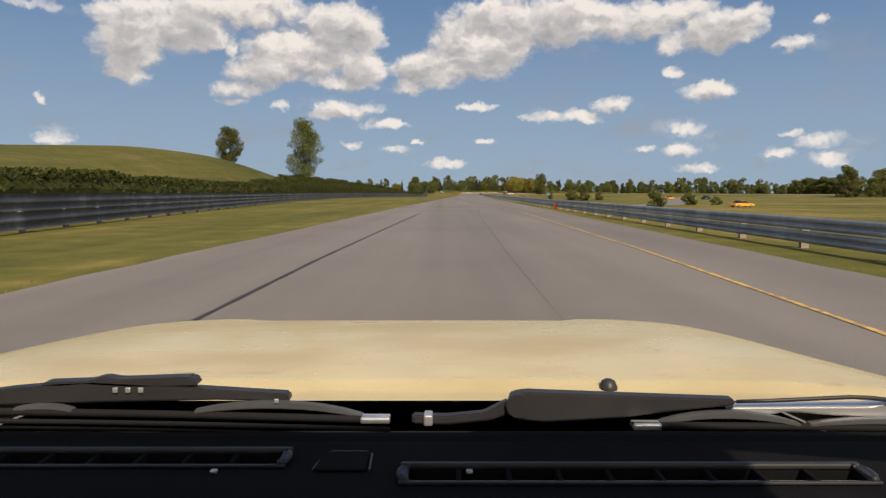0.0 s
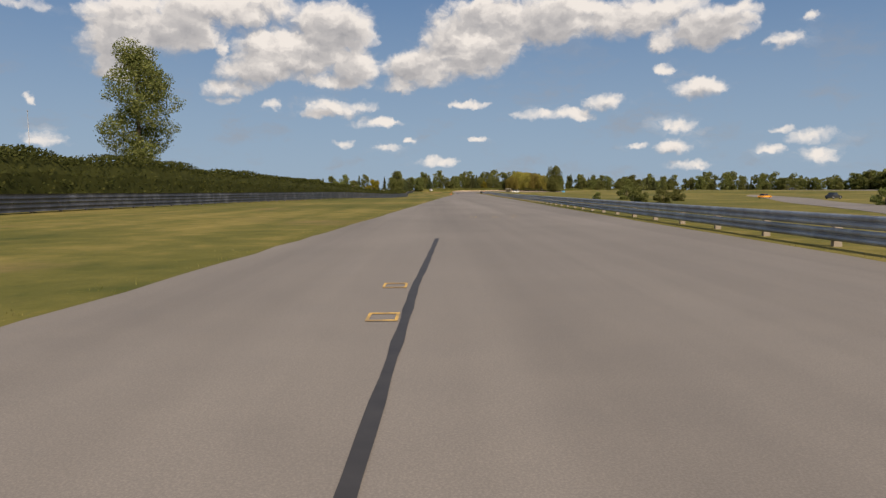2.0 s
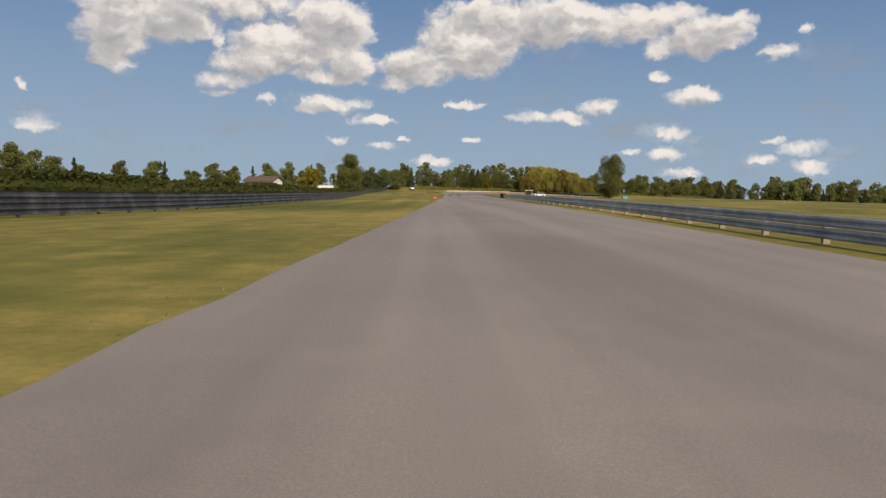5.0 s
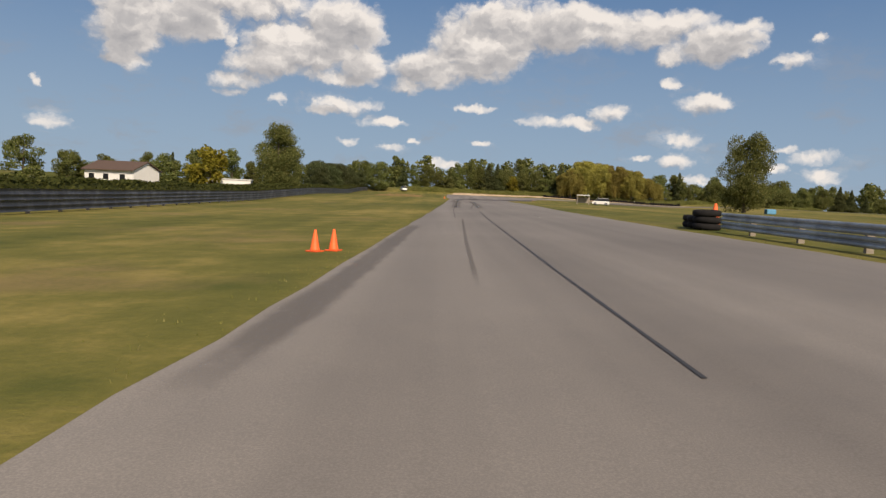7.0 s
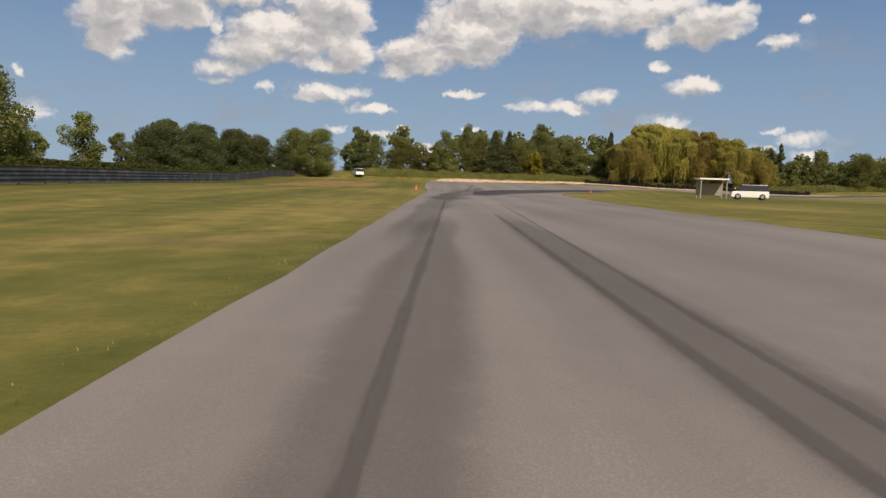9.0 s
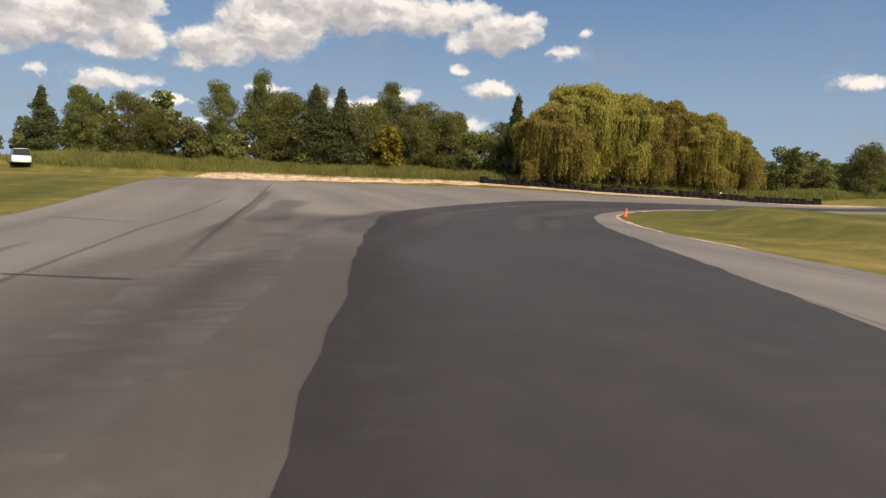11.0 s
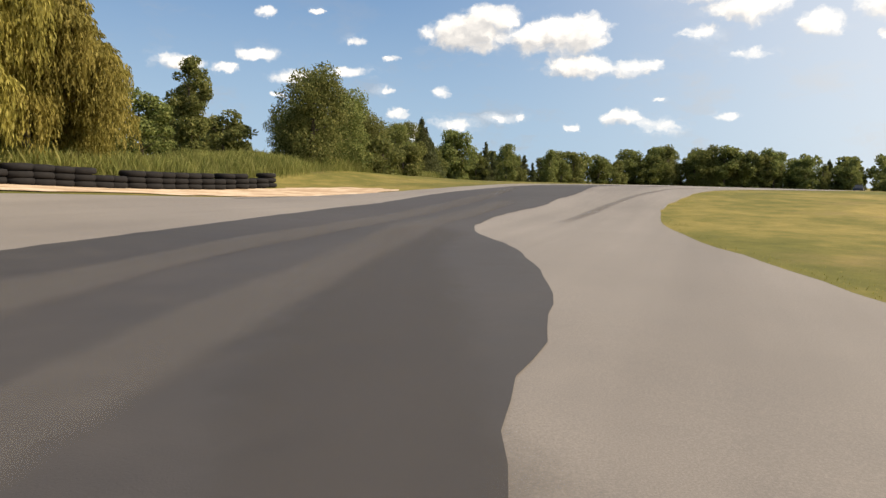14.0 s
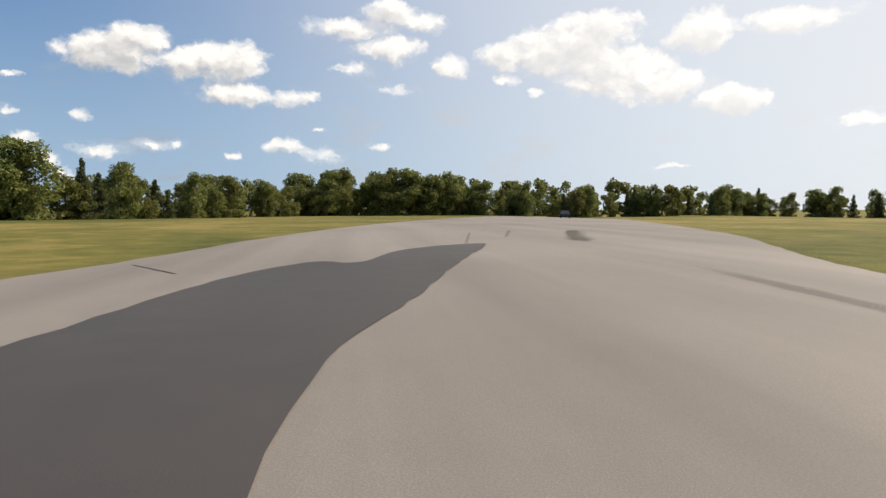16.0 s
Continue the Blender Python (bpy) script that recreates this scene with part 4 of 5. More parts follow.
def guard_rail(pts, tall, gap, spacing, side, label, steel=M_STEEL):
    x, y, _ = along(pts, 1.0)[0]
    rail = thing("guard_rail", Matrix.Identity(4), label, "guard rail")
    half = (tall - gap) / 2
    for lo in (gap, gap + half + 0.01):
        v, f = beam_mesh(pts, lo, lo + half - 0.01)
        part("beam", raw_mesh("beam", v, f, steel), None, rail)
    bm = box(bmesh.new(), -0.05, -0.07, -0.15, 0.05, 0.07, tall - 0.02, 0.008)
    post = None
    for x, y, a in along(pts, spacing):
        if post is None:
            post = part("post", bm, M_POST, rail, "weathered rail post")
            me = post.data
        else:
            post = part("post", me, None, rail)
        off = side * 0.14
        px, py = x - math.sin(a) * off, y + math.cos(a) * off
        post.matrix_basis = pose(px, py, height(px, py), 0, 0, math.degrees(a))
    return rail


RAIL_RIGHT = [(4.6, -40), (6.25, 10), (7.1, 50), (8.9, 105), (10.7, 146), (11.5, 168), (14.1, 232), (15.5, 278), (16.3, 292.5)]
guard_rail(RAIL_RIGHT, 0.56, 0.11, 2.6, -1, "long galvanised steel guard rail on weathered posts")
guard_rail(RAIL_LEFT, 0.98, 0.10, 2.6, 1, "dark tarnished double-beam steel guard rail before a hedge", M_STEEL_DARK)


# ---------------------------------------------------------------- tyres, cones
def tyre_mesh(big=0.31, small=0.115):
    bm = bmesh.new()
    prof = [(-0.62, 0.75), (-0.85, 0.2), (-0.75, -0.7), (-0.3, -1.0), (0.3, -1.0), (0.75, -0.7), (0.85, 0.2), (0.62, 0.75)]
    n = 16
    rings = []
    for k in range(n):
        a = k * math.tau / n
        rings.append([bm.verts.new(((big - r * small) * math.cos(a), (big - r * small) * math.sin(a), h * 0.12)) for h, r in prof])
    for k in range(n):
        p, q = rings[k], rings[(k + 1) % n]
        for j in range(len(prof) - 1):
            bm.faces.new((p[j], q[j], q[j + 1], p[j + 1]))
    bmesh.ops.recalc_face_normals(bm, faces=bm.faces[:])
    return bm


tyre_data = None


def tyre_stack(x, y, n, label, group="tyre wall round the turn"):
    global tyre_data
    st = thing("tyre_stack", pose(x, y, height(x, y) + 0.01), label, "tyre stack", group)
    for k in range(n):
        t = part("tyre", tyre_data if tyre_data else tyre_mesh(), M_RUBBER, st, shade=True)
        tyre_data = t.data
        t.matrix_basis = pose(rng.uniform(-0.02, 0.02), rng.uniform(-0.02, 0.02), 0.10 + 0.203 * k, rng.uniform(-2, 2), rng.uniform(-2, 2), rng.uniform(0, 90))
    return st


for x, y, a in along([(37.5, 457.6), (44, 456.4), (52, 454.6), (62, 452.8), (73.2, 452.4)], 0.66):
    tyre_stack(x + rng.uniform(-0.06, 0.06), y + rng.uniform(-0.08, 0.08), 3 if rng.random() < 0.62 else 2, "stack of worn black tyres guarding the turn")
for k in range(3):
    tyre_stack(16.3 + 0.1 * k, 293.0 + 0.66 * k, 2 if k else 3, "stack of black tyres at the guard rail end", "tyres at the rail end")

jug = thing("plastic_jug", pose(60.9, 452.95, height(60.9, 452.95) + 0.64, 0, 78, 30), "small white plastic jug lying on the tyre wall", "jug")
jb = bmesh.new()
tube(jb, [(0, 0, -0.13), (0, 0, -0.12), (0, 0, 0.06), (0, 0, 0.10), (0, 0, 0.11)], [0.05, 0.085, 0.085, 0.04, 0.03], 12)
part("body", jb, M_WHITE, jug, shade=True)
jc = bmesh.new()
tube(jc, [(0, 0, 0.112), (0, 0, 0.14)], [0.034, 0.032], 10)
part("cap", jc, M_WHITE, jug)

cone_proto = None


def traffic_cone(x, y, tall=0.46, label="orange plastic traffic cone on the grass", dz=0.0, tilt=0):
    global cone_proto
    m = pose(x, y, height(x, y) + dz, tilt, 0, (x * 40) % 90) @ Matrix.Scale(tall / 0.46, 4)
    if cone_proto:
        ob = copy_thing(cone_proto, Matrix.Identity(4))
        ob.matrix_basis = m
        return tagged(ob, label)
    c = thing("traffic_cone", m, label, "traffic cone", "orange cones")
    part("base", box(bmesh.new(), -0.14, -0.14, 0, 0.14, 0.14, 0.03, 0.01), M_CONE_BASE, c)
    bm = bmesh.new()
    tube(bm, [(0, 0, 0.03), (0, 0, 0.05), (0, 0, 0.43), (0, 0, 0.46)], [0.11, 0.10, 0.030, 0.022], 16)
    part("cone_body", bm, M_CONE, c, shade=True)
    cone_proto = c
    return c


traffic_cone(6.85, 41.2, 0.5, "orange traffic cone beside the guard rail")
traffic_cone(6.05, 283.7, 0.37)
traffic_cone(6.33, 283.9, 0.37)
traffic_cone(17.2, 294.6, 0.80, "orange traffic cone behind the tyre stack")
traffic_cone(9.4, 404.6, 0.40)
traffic_cone(29.05, 420.1, 0.33, "orange traffic cone leaning on the inside grass", tilt=8)


# ---------------------------------------------------------------- paint and marks on the track
def strip(name, pts, wide, mat, label, category, dz=0.036, seed=1):
    """A band laid on the track, with a wear value that falls to nothing at its rims and ends."""
    rng = random.Random(seed)
    rows = along(pts, 0.4 if len(pts) < 6 else 0.6)
    n, verts, wear = len(rows), [], []
    for i, (x, y, a) in enumerate(rows):
        w_ = wide * (rng.uniform(0.8, 1.2) if wide < 0.2 else 1.0 + 0.5 * noise.noise((x * 0.25, y * 0.25, seed)))
        end = min(1.0, i / max(2, n * 0.12), (n - 1 - i) / max(2, n * 0.12))
        for o, v in ((-1.7, 0.0), (-0.7, 1.0), (0.7, 1.0), (1.7, 0.0)):
            o = o if mat in FADES else o / 1.7
            px, py = x - math.sin(a) * w_ * o, y + math.cos(a) * w_ * o
            verts.append((px, py, height(px, py) + dz))
            wear.append(v * end)
    faces = [(i * 4 + c, i * 4 + c + 1, i * 4 + c + 5, i * 4 + c + 4)[::-1] for i in range(n - 1) for c in range(3)]
    me = raw_mesh(name, verts, faces, mat)
    me.attributes.new("wear", "FLOAT", "POINT").data.foreach_set("value", wear)
    return tagged(new(name, me), label, category, kind="structure")


FADES = (M_RUBBERED, M_SKID, M_JOINT, M_DUST, M_FILM)
strip("yellow_line", [(2.0, -30), (2.95, 4), (3.35, 12), (3.6, 22), (3.9, 34)], 0.030, M_LINE, "worn yellow painted line on the track", "painted line")
strip("tar_seam", [(-1.9, 2.0), (-1.8, 9.6), (-1.36, 24.0), (-1.1, 31.5)], 0.026, M_TAR, "black tar seam along the asphalt", "tar seam")
strip("tar_seam", [(-0.5, 45), (0.03, 61)], 0.026, M_TAR, "black tar seam along the asphalt", "tar seam", seed=2)
strip("tar_seam", [(1.45, 77.5), (1.51, 81), (1.53, 82.8), (1.585, 84.2), (1.76, 89.6)], 0.038, M_TAR, "black tar seam along the asphalt", "tar seam", seed=3)
strip("tar_seam", [(9.5, 276), (9.6, 281), (10.1, 300), (10.5, 311)], 0.018, M_TAR, "black tar seam along the asphalt", "tar seam", seed=4)
strip("tar_seam", [(2.1, 159.05), (4.15, 159.3)], 0.02, M_TAR, "black tar seam across the asphalt", "tar seam", seed=5)
strip("tar_seam", [(4.2, 167.2), (5.2, 166.9), (6.4, 167.0)], 0.02, M_TAR, "black tar seam across the asphalt", "tar seam", seed=6)
for k, pts in enumerate([[(0.85, 3), (1.0, 10.5), (1.5, 28), (2.5, 50)], [(0.6, 62), (0.7, 66), (1.2, 76)], [(3.9, 136), (4.05, 145), (4.9, 165), (5.6, 180)]]):
    strip("tar_seam", pts, 0.01, M_JOINT, "thin dark joint along the asphalt", "tar seam", seed=70 + k)
for k, (pts, wide) in enumerate([
        ([(19.5, 408), (22.5, 415), (27.5, 422), (34, 428.3), (42, 433)], 0.35), ([(17.9, 410), (20.6, 417), (25.5, 424.2), (32, 430.5), (39, 435)], 0.3),
        ([(21.0, 410.3), (24.0, 416.6), (28.4, 422), (33.8, 427.0)], 0.25), ([(46, 438.5), (55, 440.6), (66, 442), (80, 443)], 0.3), ([(44, 436), (52, 438.2), (60, 440.2), (72, 441.2)], 0.3), ([(40, 431.6), (45, 433.6), (48.5, 435.4)], 0.4)]):
    strip("dust_streak", pts, wide, M_FILM, "pale dusty streak worn across the fresh asphalt", "dust", dz=0.052, seed=90 + k)
edge = softened([q for q in INNER_EDGE if 22 < q[0] < 52])[:-14]
rng = random.Random(31)
outer_rim, inner_rim = [], []
for (x0, y0), (x1, y1) in zip(edge, edge[1:]):
    n = math.dist((x0, y0), (x1, y1))
    if n < 0.05:
        continue
    ux, uy = (y1 - y0) / n, -(x1 - x0) / n
    if inside(x0 + ux * 0.6, y0 + uy * 0.6, ROAD):
        ux, uy = -ux, -uy
    k = len(outer_rim)
    d = (0.14 + 0.14 * noise.noise((x0 * 0.6, y0 * 0.6, 2.0)) + rng.uniform(-0.06, 0.06)) * min(1.0, k / 14)
    outer_rim.append((x0 + ux * d, y0 + uy * d))
    inner_rim.append((x0 - ux * 0.3, y0 - uy * 0.3))
drape("sand_margin", outer_rim + inner_rim[::-1], 0.022, M_SAND, "pale sand worn between the asphalt and the grass", "sand")

for k, (x, y) in enumerate([(3.05, 63.33), (5.2, 63.34), (4.6, 100.3), (3.87, 100.33), (3.07, 100.35), (4.7, 102.0), (1.33, 82.85), (1.34, 81.15)]):
    box_mark = []
    for i, (hx, hy) in enumerate([(0.12, 0.17), (0.095, 0.12)]):
        box_mark += [(x - hx, y - hy), (x + hx, y - hy), (x + hx, y + hy), (x - hx, y + hy)]
    vv = [(px, py, height(px, py) + 0.036) for px, py in box_mark]
    ff = [(i, (i + 1) % 4, 4 + (i + 1) % 4, 4 + i) for i in range(4)]
    tagged(new("painted_box", raw_mesh("painted_box", vv, ff, M_LINE)), "small worn yellow painted box on the asphalt", "painted mark", kind="structure")

SKIDS = [
    ([(4.55, 142), (4.4, 143.2), (4.05, 147.8)], 0.05), ([(5.2, 168), (5.6, 178)], 0.05), ([(6.7, 110), (6.2, 122)], 0.05),
    ([(8.5, 279), (8.68, 286.5), (9.1, 300)], 0.07), ([(8.75, 297), (9.06, 314), (10.2, 348)], 0.05), ([(10.77, 315.8), (10.98, 321.4), (12.4, 350), (13.6, 375)], 0.07),
    ([(10.2, 315.8), (11.65, 339), (12.4, 365)], 0.10), ([(9.25, 315.6), (10.25, 348), (11.3, 376)], 0.09), ([(12.47, 301.3), (12.9, 306.2)], 0.04), ([(13.1, 317.4), (13.25, 321.1)], 0.04),
    ([(11.35, 392), (11.63, 399.7), (12.0, 408)], 0.12), ([(12.3, 398.5), (13.0, 410), (14.5, 424)], 0.07), ([(14.0, 408), (14.7, 415), (16.3, 430.5)], 0.28),
    ([(13.8, 403.5), (14.6, 415), (17.0, 440)], 0.10), ([(16.4, 412.3), (17.15, 414.9)], 0.06), ([(16.55, 411.5), (17.1, 413)], 0.06),
    ([(22.8, 430.2), (25.0, 433.5), (28.8, 438.7)], 0.10), ([(23.6, 429.5), (26.5, 434.0)], 0.05), ([(62, 438.0), (70, 437.7), (75, 437.3), (82, 436.2), (88, 434.6), (94.4, 433.7)], 0.30),
    ([(100.5, 433.1), (106, 431.6), (112, 429.6)], 0.45), ([(16.5, 392.2), (16.9, 394), (21.4, 407.7)], 0.035), ([(20.4, 397), (22.2, 405), (25.2, 412)], 0.03),
    ([(104, 434.5), (112, 432.5)], 0.12), ([(100, 436.5), (109, 434.8)], 0.08)]
for k, (pts, wide) in enumerate(SKIDS):
    strip("skid_mark", pts, wide * 0.42, M_SKID, "dark tyre rubber mark on the asphalt", "skid mark", dz=0.035, seed=40 + k)
for k, pts in enumerate([[(12.5, 404.3), (13.76, 403.86)], [(63.0, 446.8), (66, 447.2), (70, 446.6)], [(11.0, 412.6), (12.85, 411.4)], [(92.7, 441.9), (94.4, 443.0)], [(23.2, 427.1), (24.8, 429.4), (27.0, 432.2)], [(22.5, 427.2), (23.2, 426.0), (23.9, 425.2)], [(22.2, 428.6), (22.7, 430.8)], [(49.4, 443.4), (49.9, 444.3), (51.2, 444.5)]]):
    strip("tar_seam", pts, 0.02, M_TAR, "black tar seam across the asphalt", "tar seam", seed=60 + k)
# broad lanes darkened by tyre rubber on the way into the turn
for k, (pts, wide) in enumerate([
        ([(11.2, 372), (11.9, 384), (13.0, 394), (14.6, 402), (16.6, 410)], 0.75), ([(9.9, 352), (10.9, 372), (11.9, 388), (13.2, 399)], 0.45),
        ([(13.6, 398), (15.2, 404.5), (17.2, 411.5), (20.2, 419)], 0.95), ([(12.2, 396), (13.4, 403), (15.2, 411), (17.4, 417)], 0.7),
        ([(15.0, 411.5), (15.9, 418), (17.0, 424)], 0.42), ([(16.6, 408.5), (17.6, 414.0), (20.3, 419.6)], 0.45),
        ([(9.3, 318), (10.0, 340), (10.8, 362)], 0.30), ([(11.0, 318), (11.9, 340), (12.5, 362)], 0.26), ([(101.0, 433.0), (111, 429.9)], 0.30),
        ([(47.8, 434.8), (50.5, 436.6), (55, 438.4), (61, 440.2)], 0.5)]):
    strip("rubbered_lane", pts, wide, M_RUBBERED, "asphalt darkened by tyre rubber on the racing line", "tyre rubber", dz=0.0445 if pts[0][0] < 40 else 0.048, seed=120 + k)
# worn edge of newer asphalt on the left margin of the straight
strip("asphalt_margin", [(6.85, 275), (7.1, 281), (7.3, 290), (7.5, 294)], 0.15, M_SKID, "dark ragged asphalt margin beside the grass", "asphalt patch", dz=0.034, seed=12)
# the other leg of the track behind the rail
drape("infield_road", softened([(24, 108), (38, 112), (52, 140), (64, 180), (84, 222), (112, 300), (105, 304), (77, 228), (57, 184), (45, 146), (34, 119), (22, 114)], 0.1, 15, 3.0), 0.03, M_ROAD, "grey asphalt track leg across the infield", "race track")
drape("bare_ground", softened([(-6, 404), (0, 405), (5, 415), (5.5, 424), (1, 431), (-5, 424)], 0.5, 17), 0.012, M_SOIL, "worn reddish bare soil in the run-off grass", "soil")



# ---------------------------------------------------------------- buildings and vehicles
def house(x, y, turn):
    h = thing("house", pose(x + 1.6, y, height(x, y) - 0.85, 0, 0, turn) @ Matrix.Scale(0.88, 4), "white-walled house with a brown gable roof behind the hedge", "house")
    bm = bmesh.new()
    prof = [(-3.2, 0), (3.2, 0), (3.2, 3.5), (0, 4.8), (-3.2, 3.5)]
    a = [bm.verts.new((-4.6, u, v)) for u, v in prof]
    b = [bm.verts.new((4.6, u, v)) for u, v in prof]
    bm.faces.new(a[::-1]), bm.faces.new(b)
    for k in range(5):
        bm.faces.new((a[k], a[(k + 1) % 5], b[(k + 1) % 5], b[k]))
    part("wall", bm, M_WHITE, h)
    bm = bmesh.new()
    for s in (-1, 1):
        q = [(-4.9, s * 3.7, 3.34), (4.9, s * 3.7, 3.34), (4.9, 0, 4.86), (-4.9, 0, 4.86)]
        lo = [bm.verts.new(p) for p in q]
        hi = [bm.verts.new((p[0], p[1], p[2] + 0.14)) for p in q]
        bm.faces.new(lo), bm.faces.new(hi)
        for k in range(4):
            bm.faces.new((lo[k], lo[(k + 1) % 4], hi[(k + 1) % 4], hi[k]))
    bmesh.ops.recalc_face_normals(bm, faces=bm.faces[:])
    part("roof", bm, M_ROOF, h, "brown shingled gable roof")
    for u in (-3.2, -0.5, 2.6):
        win = part("window", box(bmesh.new(), u - 0.6, -3.26, 1.8, u + 0.6, -3.18, 2.9, 0.01), M_WHITE, h, "white framed window")
        part("pane", box(bmesh.new(), u - 0.5, -3.285, 1.9, u + 0.5, -3.265, 2.8), M_GLASS, win)
    return h


house(-39.6, 371.5, -14)


def shed(x, y, turn, size, label, category, flat=True):
    sx, sy, sz = size
    s = thing(category.replace(" ", "_"), pose(x, y, height(x, y), 0, 0, turn), label, category)
    part("wall", box(bmesh.new(), -sx, -sy, 0, sx, sy, sz, 0.05), M_WHITE, s)
    part("roof", box(bmesh.new(), -sx - 0.15, -sy - 0.15, sz + 0.004, sx + 0.15, sy + 0.15, sz + 0.12, 0.03), M_WHITE, s, "flat white roof")
    return s


shed(-23.5, 375.1, 10, (3.2, 1.3, 1.6), "long low white shed behind the hedge", "white shed")

shelter = thing("timing_shelter", pose(36.9, 405.8, height(36.9, 405.8), 0, 0, -8), "small open shelter with a flat pale roof", "shelter")
part("roof", box(bmesh.new(), -1.3, -0.9, 1.75, 1.3, 0.9, 1.88, 0.02), M_WHITE, shelter, "flat pale roof")
for sx in (-1.15, 1.15):
    for sy in (-0.75, 0.75):
        part("post", box(bmesh.new(), sx - 0.05, sy - 0.05, 0, sx + 0.05, sy + 0.05, 1.75), M_POST, shelter)
part("back_panel", box(bmesh.new(), -1.15, 0.72, 0.3, 1.15, 0.76, 1.4), M_POST, shelter)


def wheel(parent, x, y, r, wide):
    bm = bmesh.new()
    bmesh.ops.create_cone(bm, cap_ends=True, segments=20, radius1=r, radius2=r, depth=wide, matrix=Matrix.Translation((x, y, r)) @ Matrix.Rotation(radians(90), 4, "Y"))
    bmesh.ops.bevel(bm, geom=[e for e in bm.edges if e.calc_length() < r * 0.6], offset=0.025, segments=2, affect="EDGES")
    wh = part("wheel", bm, M_RUBBER, parent, shade=False)
    bm = bmesh.new()
    side = 1 if x > 0 else -1
    bmesh.ops.create_cone(bm, cap_ends=True, segments=16, radius1=r * 0.62, radius2=r * 0.5, depth=0.03, matrix=Matrix.Translation((x + side * (wide / 2 + 0.006), y, r)) @ Matrix.Rotation(radians(90 * side), 4, "Y"))
    part("rim", bm, M_STEEL, wh, "grey metal rim")
    return wh


def vehicle(name, x, y, turn, paint, dims, roof_at, label, category):
    """A car in side profile, extruded with tumblehome, on four wheels."""
    ln, wd, ht = dims
    c = thing(name, pose(x, y, height(x, y) + 0.03 * (1 if inside(x, y, ROAD) else 0), 0, 0, turn), label, category)
    belt = ht * 0.60
    r0, r1, r2, r3 = roof_at
    low = [(-ln / 2, 0.3), (-ln / 2 + 0.06, belt * 0.92), (ln * r0, belt), (ln * r3, belt * 0.97), (ln / 2 - 0.1, belt * 0.86), (ln / 2, 0.34), (ln / 2 - 0.1, 0.2), (-ln / 2 + 0.1, 0.2)]
    bm = bmesh.new()
    a = [bm.verts.new((-wd / 2, u, v)) for u, v in low]
    b = [bm.verts.new((wd / 2, u, v)) for u, v in low]
    bm.faces.new(a), bm.faces.new(b[::-1])
    for k in range(len(low)):
        bm.faces.new((a[k], b[k], b[(k + 1) % len(low)], a[(k + 1) % len(low)]))
    bmesh.ops.recalc_face_normals(bm, faces=bm.faces[:])
    bmesh.ops.bevel(bm, geom=bm.edges[:], offset=0.05, segments=2, affect="EDGES")
    body_ = part("body", bm, paint, c, shade=False)
    bm = bmesh.new()
    cab = [(ln * r0, belt, 0.46), (ln * r1, ht, 0.38), (ln * r2, ht, 0.38), (ln * r3, belt * 0.97, 0.46)]
    a = [bm.verts.new((-wd * w_, u, v)) for u, v, w_ in cab]
    b = [bm.verts.new((wd * w_, u, v)) for u, v, w_ in cab]
    bm.faces.new(a), bm.faces.new(b[::-1])
    for k in range(4):
        bm.faces.new((a[k], b[k], b[(k + 1) % 4], a[(k + 1) % 4]))
    bmesh.ops.recalc_face_normals(bm, faces=bm.faces[:])
    part("window", bm, M_GLASS, c, "dark glazed cabin")
    part("roof", box(bmesh.new(), -wd * 0.37, ln * r1 + 0.03, ht - 0.01, wd * 0.37, ln * r2 - 0.03, ht + 0.035, 0.015), paint, c)
    for sx in (-1, 1):
        for sy in (-0.32, 0.31):
            wheel(c, sx * (wd / 2 - 0.09), ln * sy, ht * 0.22, 0.19)
    return c


CAR, VAN = (-0.34, -0.20, 0.06, 0.20), (-0.48, -0.46, 0.22, 0.36)
vehicle("parked_van", 40.4, 405.6, 70, M_WHITE, (3.3, 1.4, 1.35), VAN, "white van parked on the infield grass", "van")
vehicle("parked_van", -1.4, 458.6, 20, M_WHITE, (2.6, 1.3, 1.25), VAN, "white van parked beneath the trees", "van")
vehicle("race_car", 45.0, 101.6, -75, M_YELLOW_CAR, (3.5, 1.45, 1.05), CAR, "bright orange race car on the infield grass", "car")
vehicle("race_car", 83.9, 214.8, -60, M_DARK_CAR, (3.8, 1.5, 1.3), CAR, "dark car parked in the infield", "car")
vehicle("race_car", 78.0, 232.0, -60, M_YELLOW_CAR, (3.4, 1.4, 1.05), CAR, "orange race car parked in the infield", "car")
vehicle("race_car", 178.0, 408.5, -108, M_DARK_CAR, (3.5, 1.45, 1.1), CAR, "small dark race car on the track exit", "car")

tarp = thing("covered_crate", pose(57.5, 372.0, height(57.5, 372.0)), "small crate under a light blue tarp", "crate")
part("cover", box(bmesh.new(), -0.7, -0.5, 0, 0.7, 0.5, 0.75, 0.12), M_BLUE, tarp)


# ---------------------------------------------------------------- the cream car at the start of the drive
car = thing("cream_car", pose(0, 0, height(0, 0) + 0.03), "old cream car with faded bonnet, wipers and open windscreen", "car")
MID, HALF = -0.075, 0.79


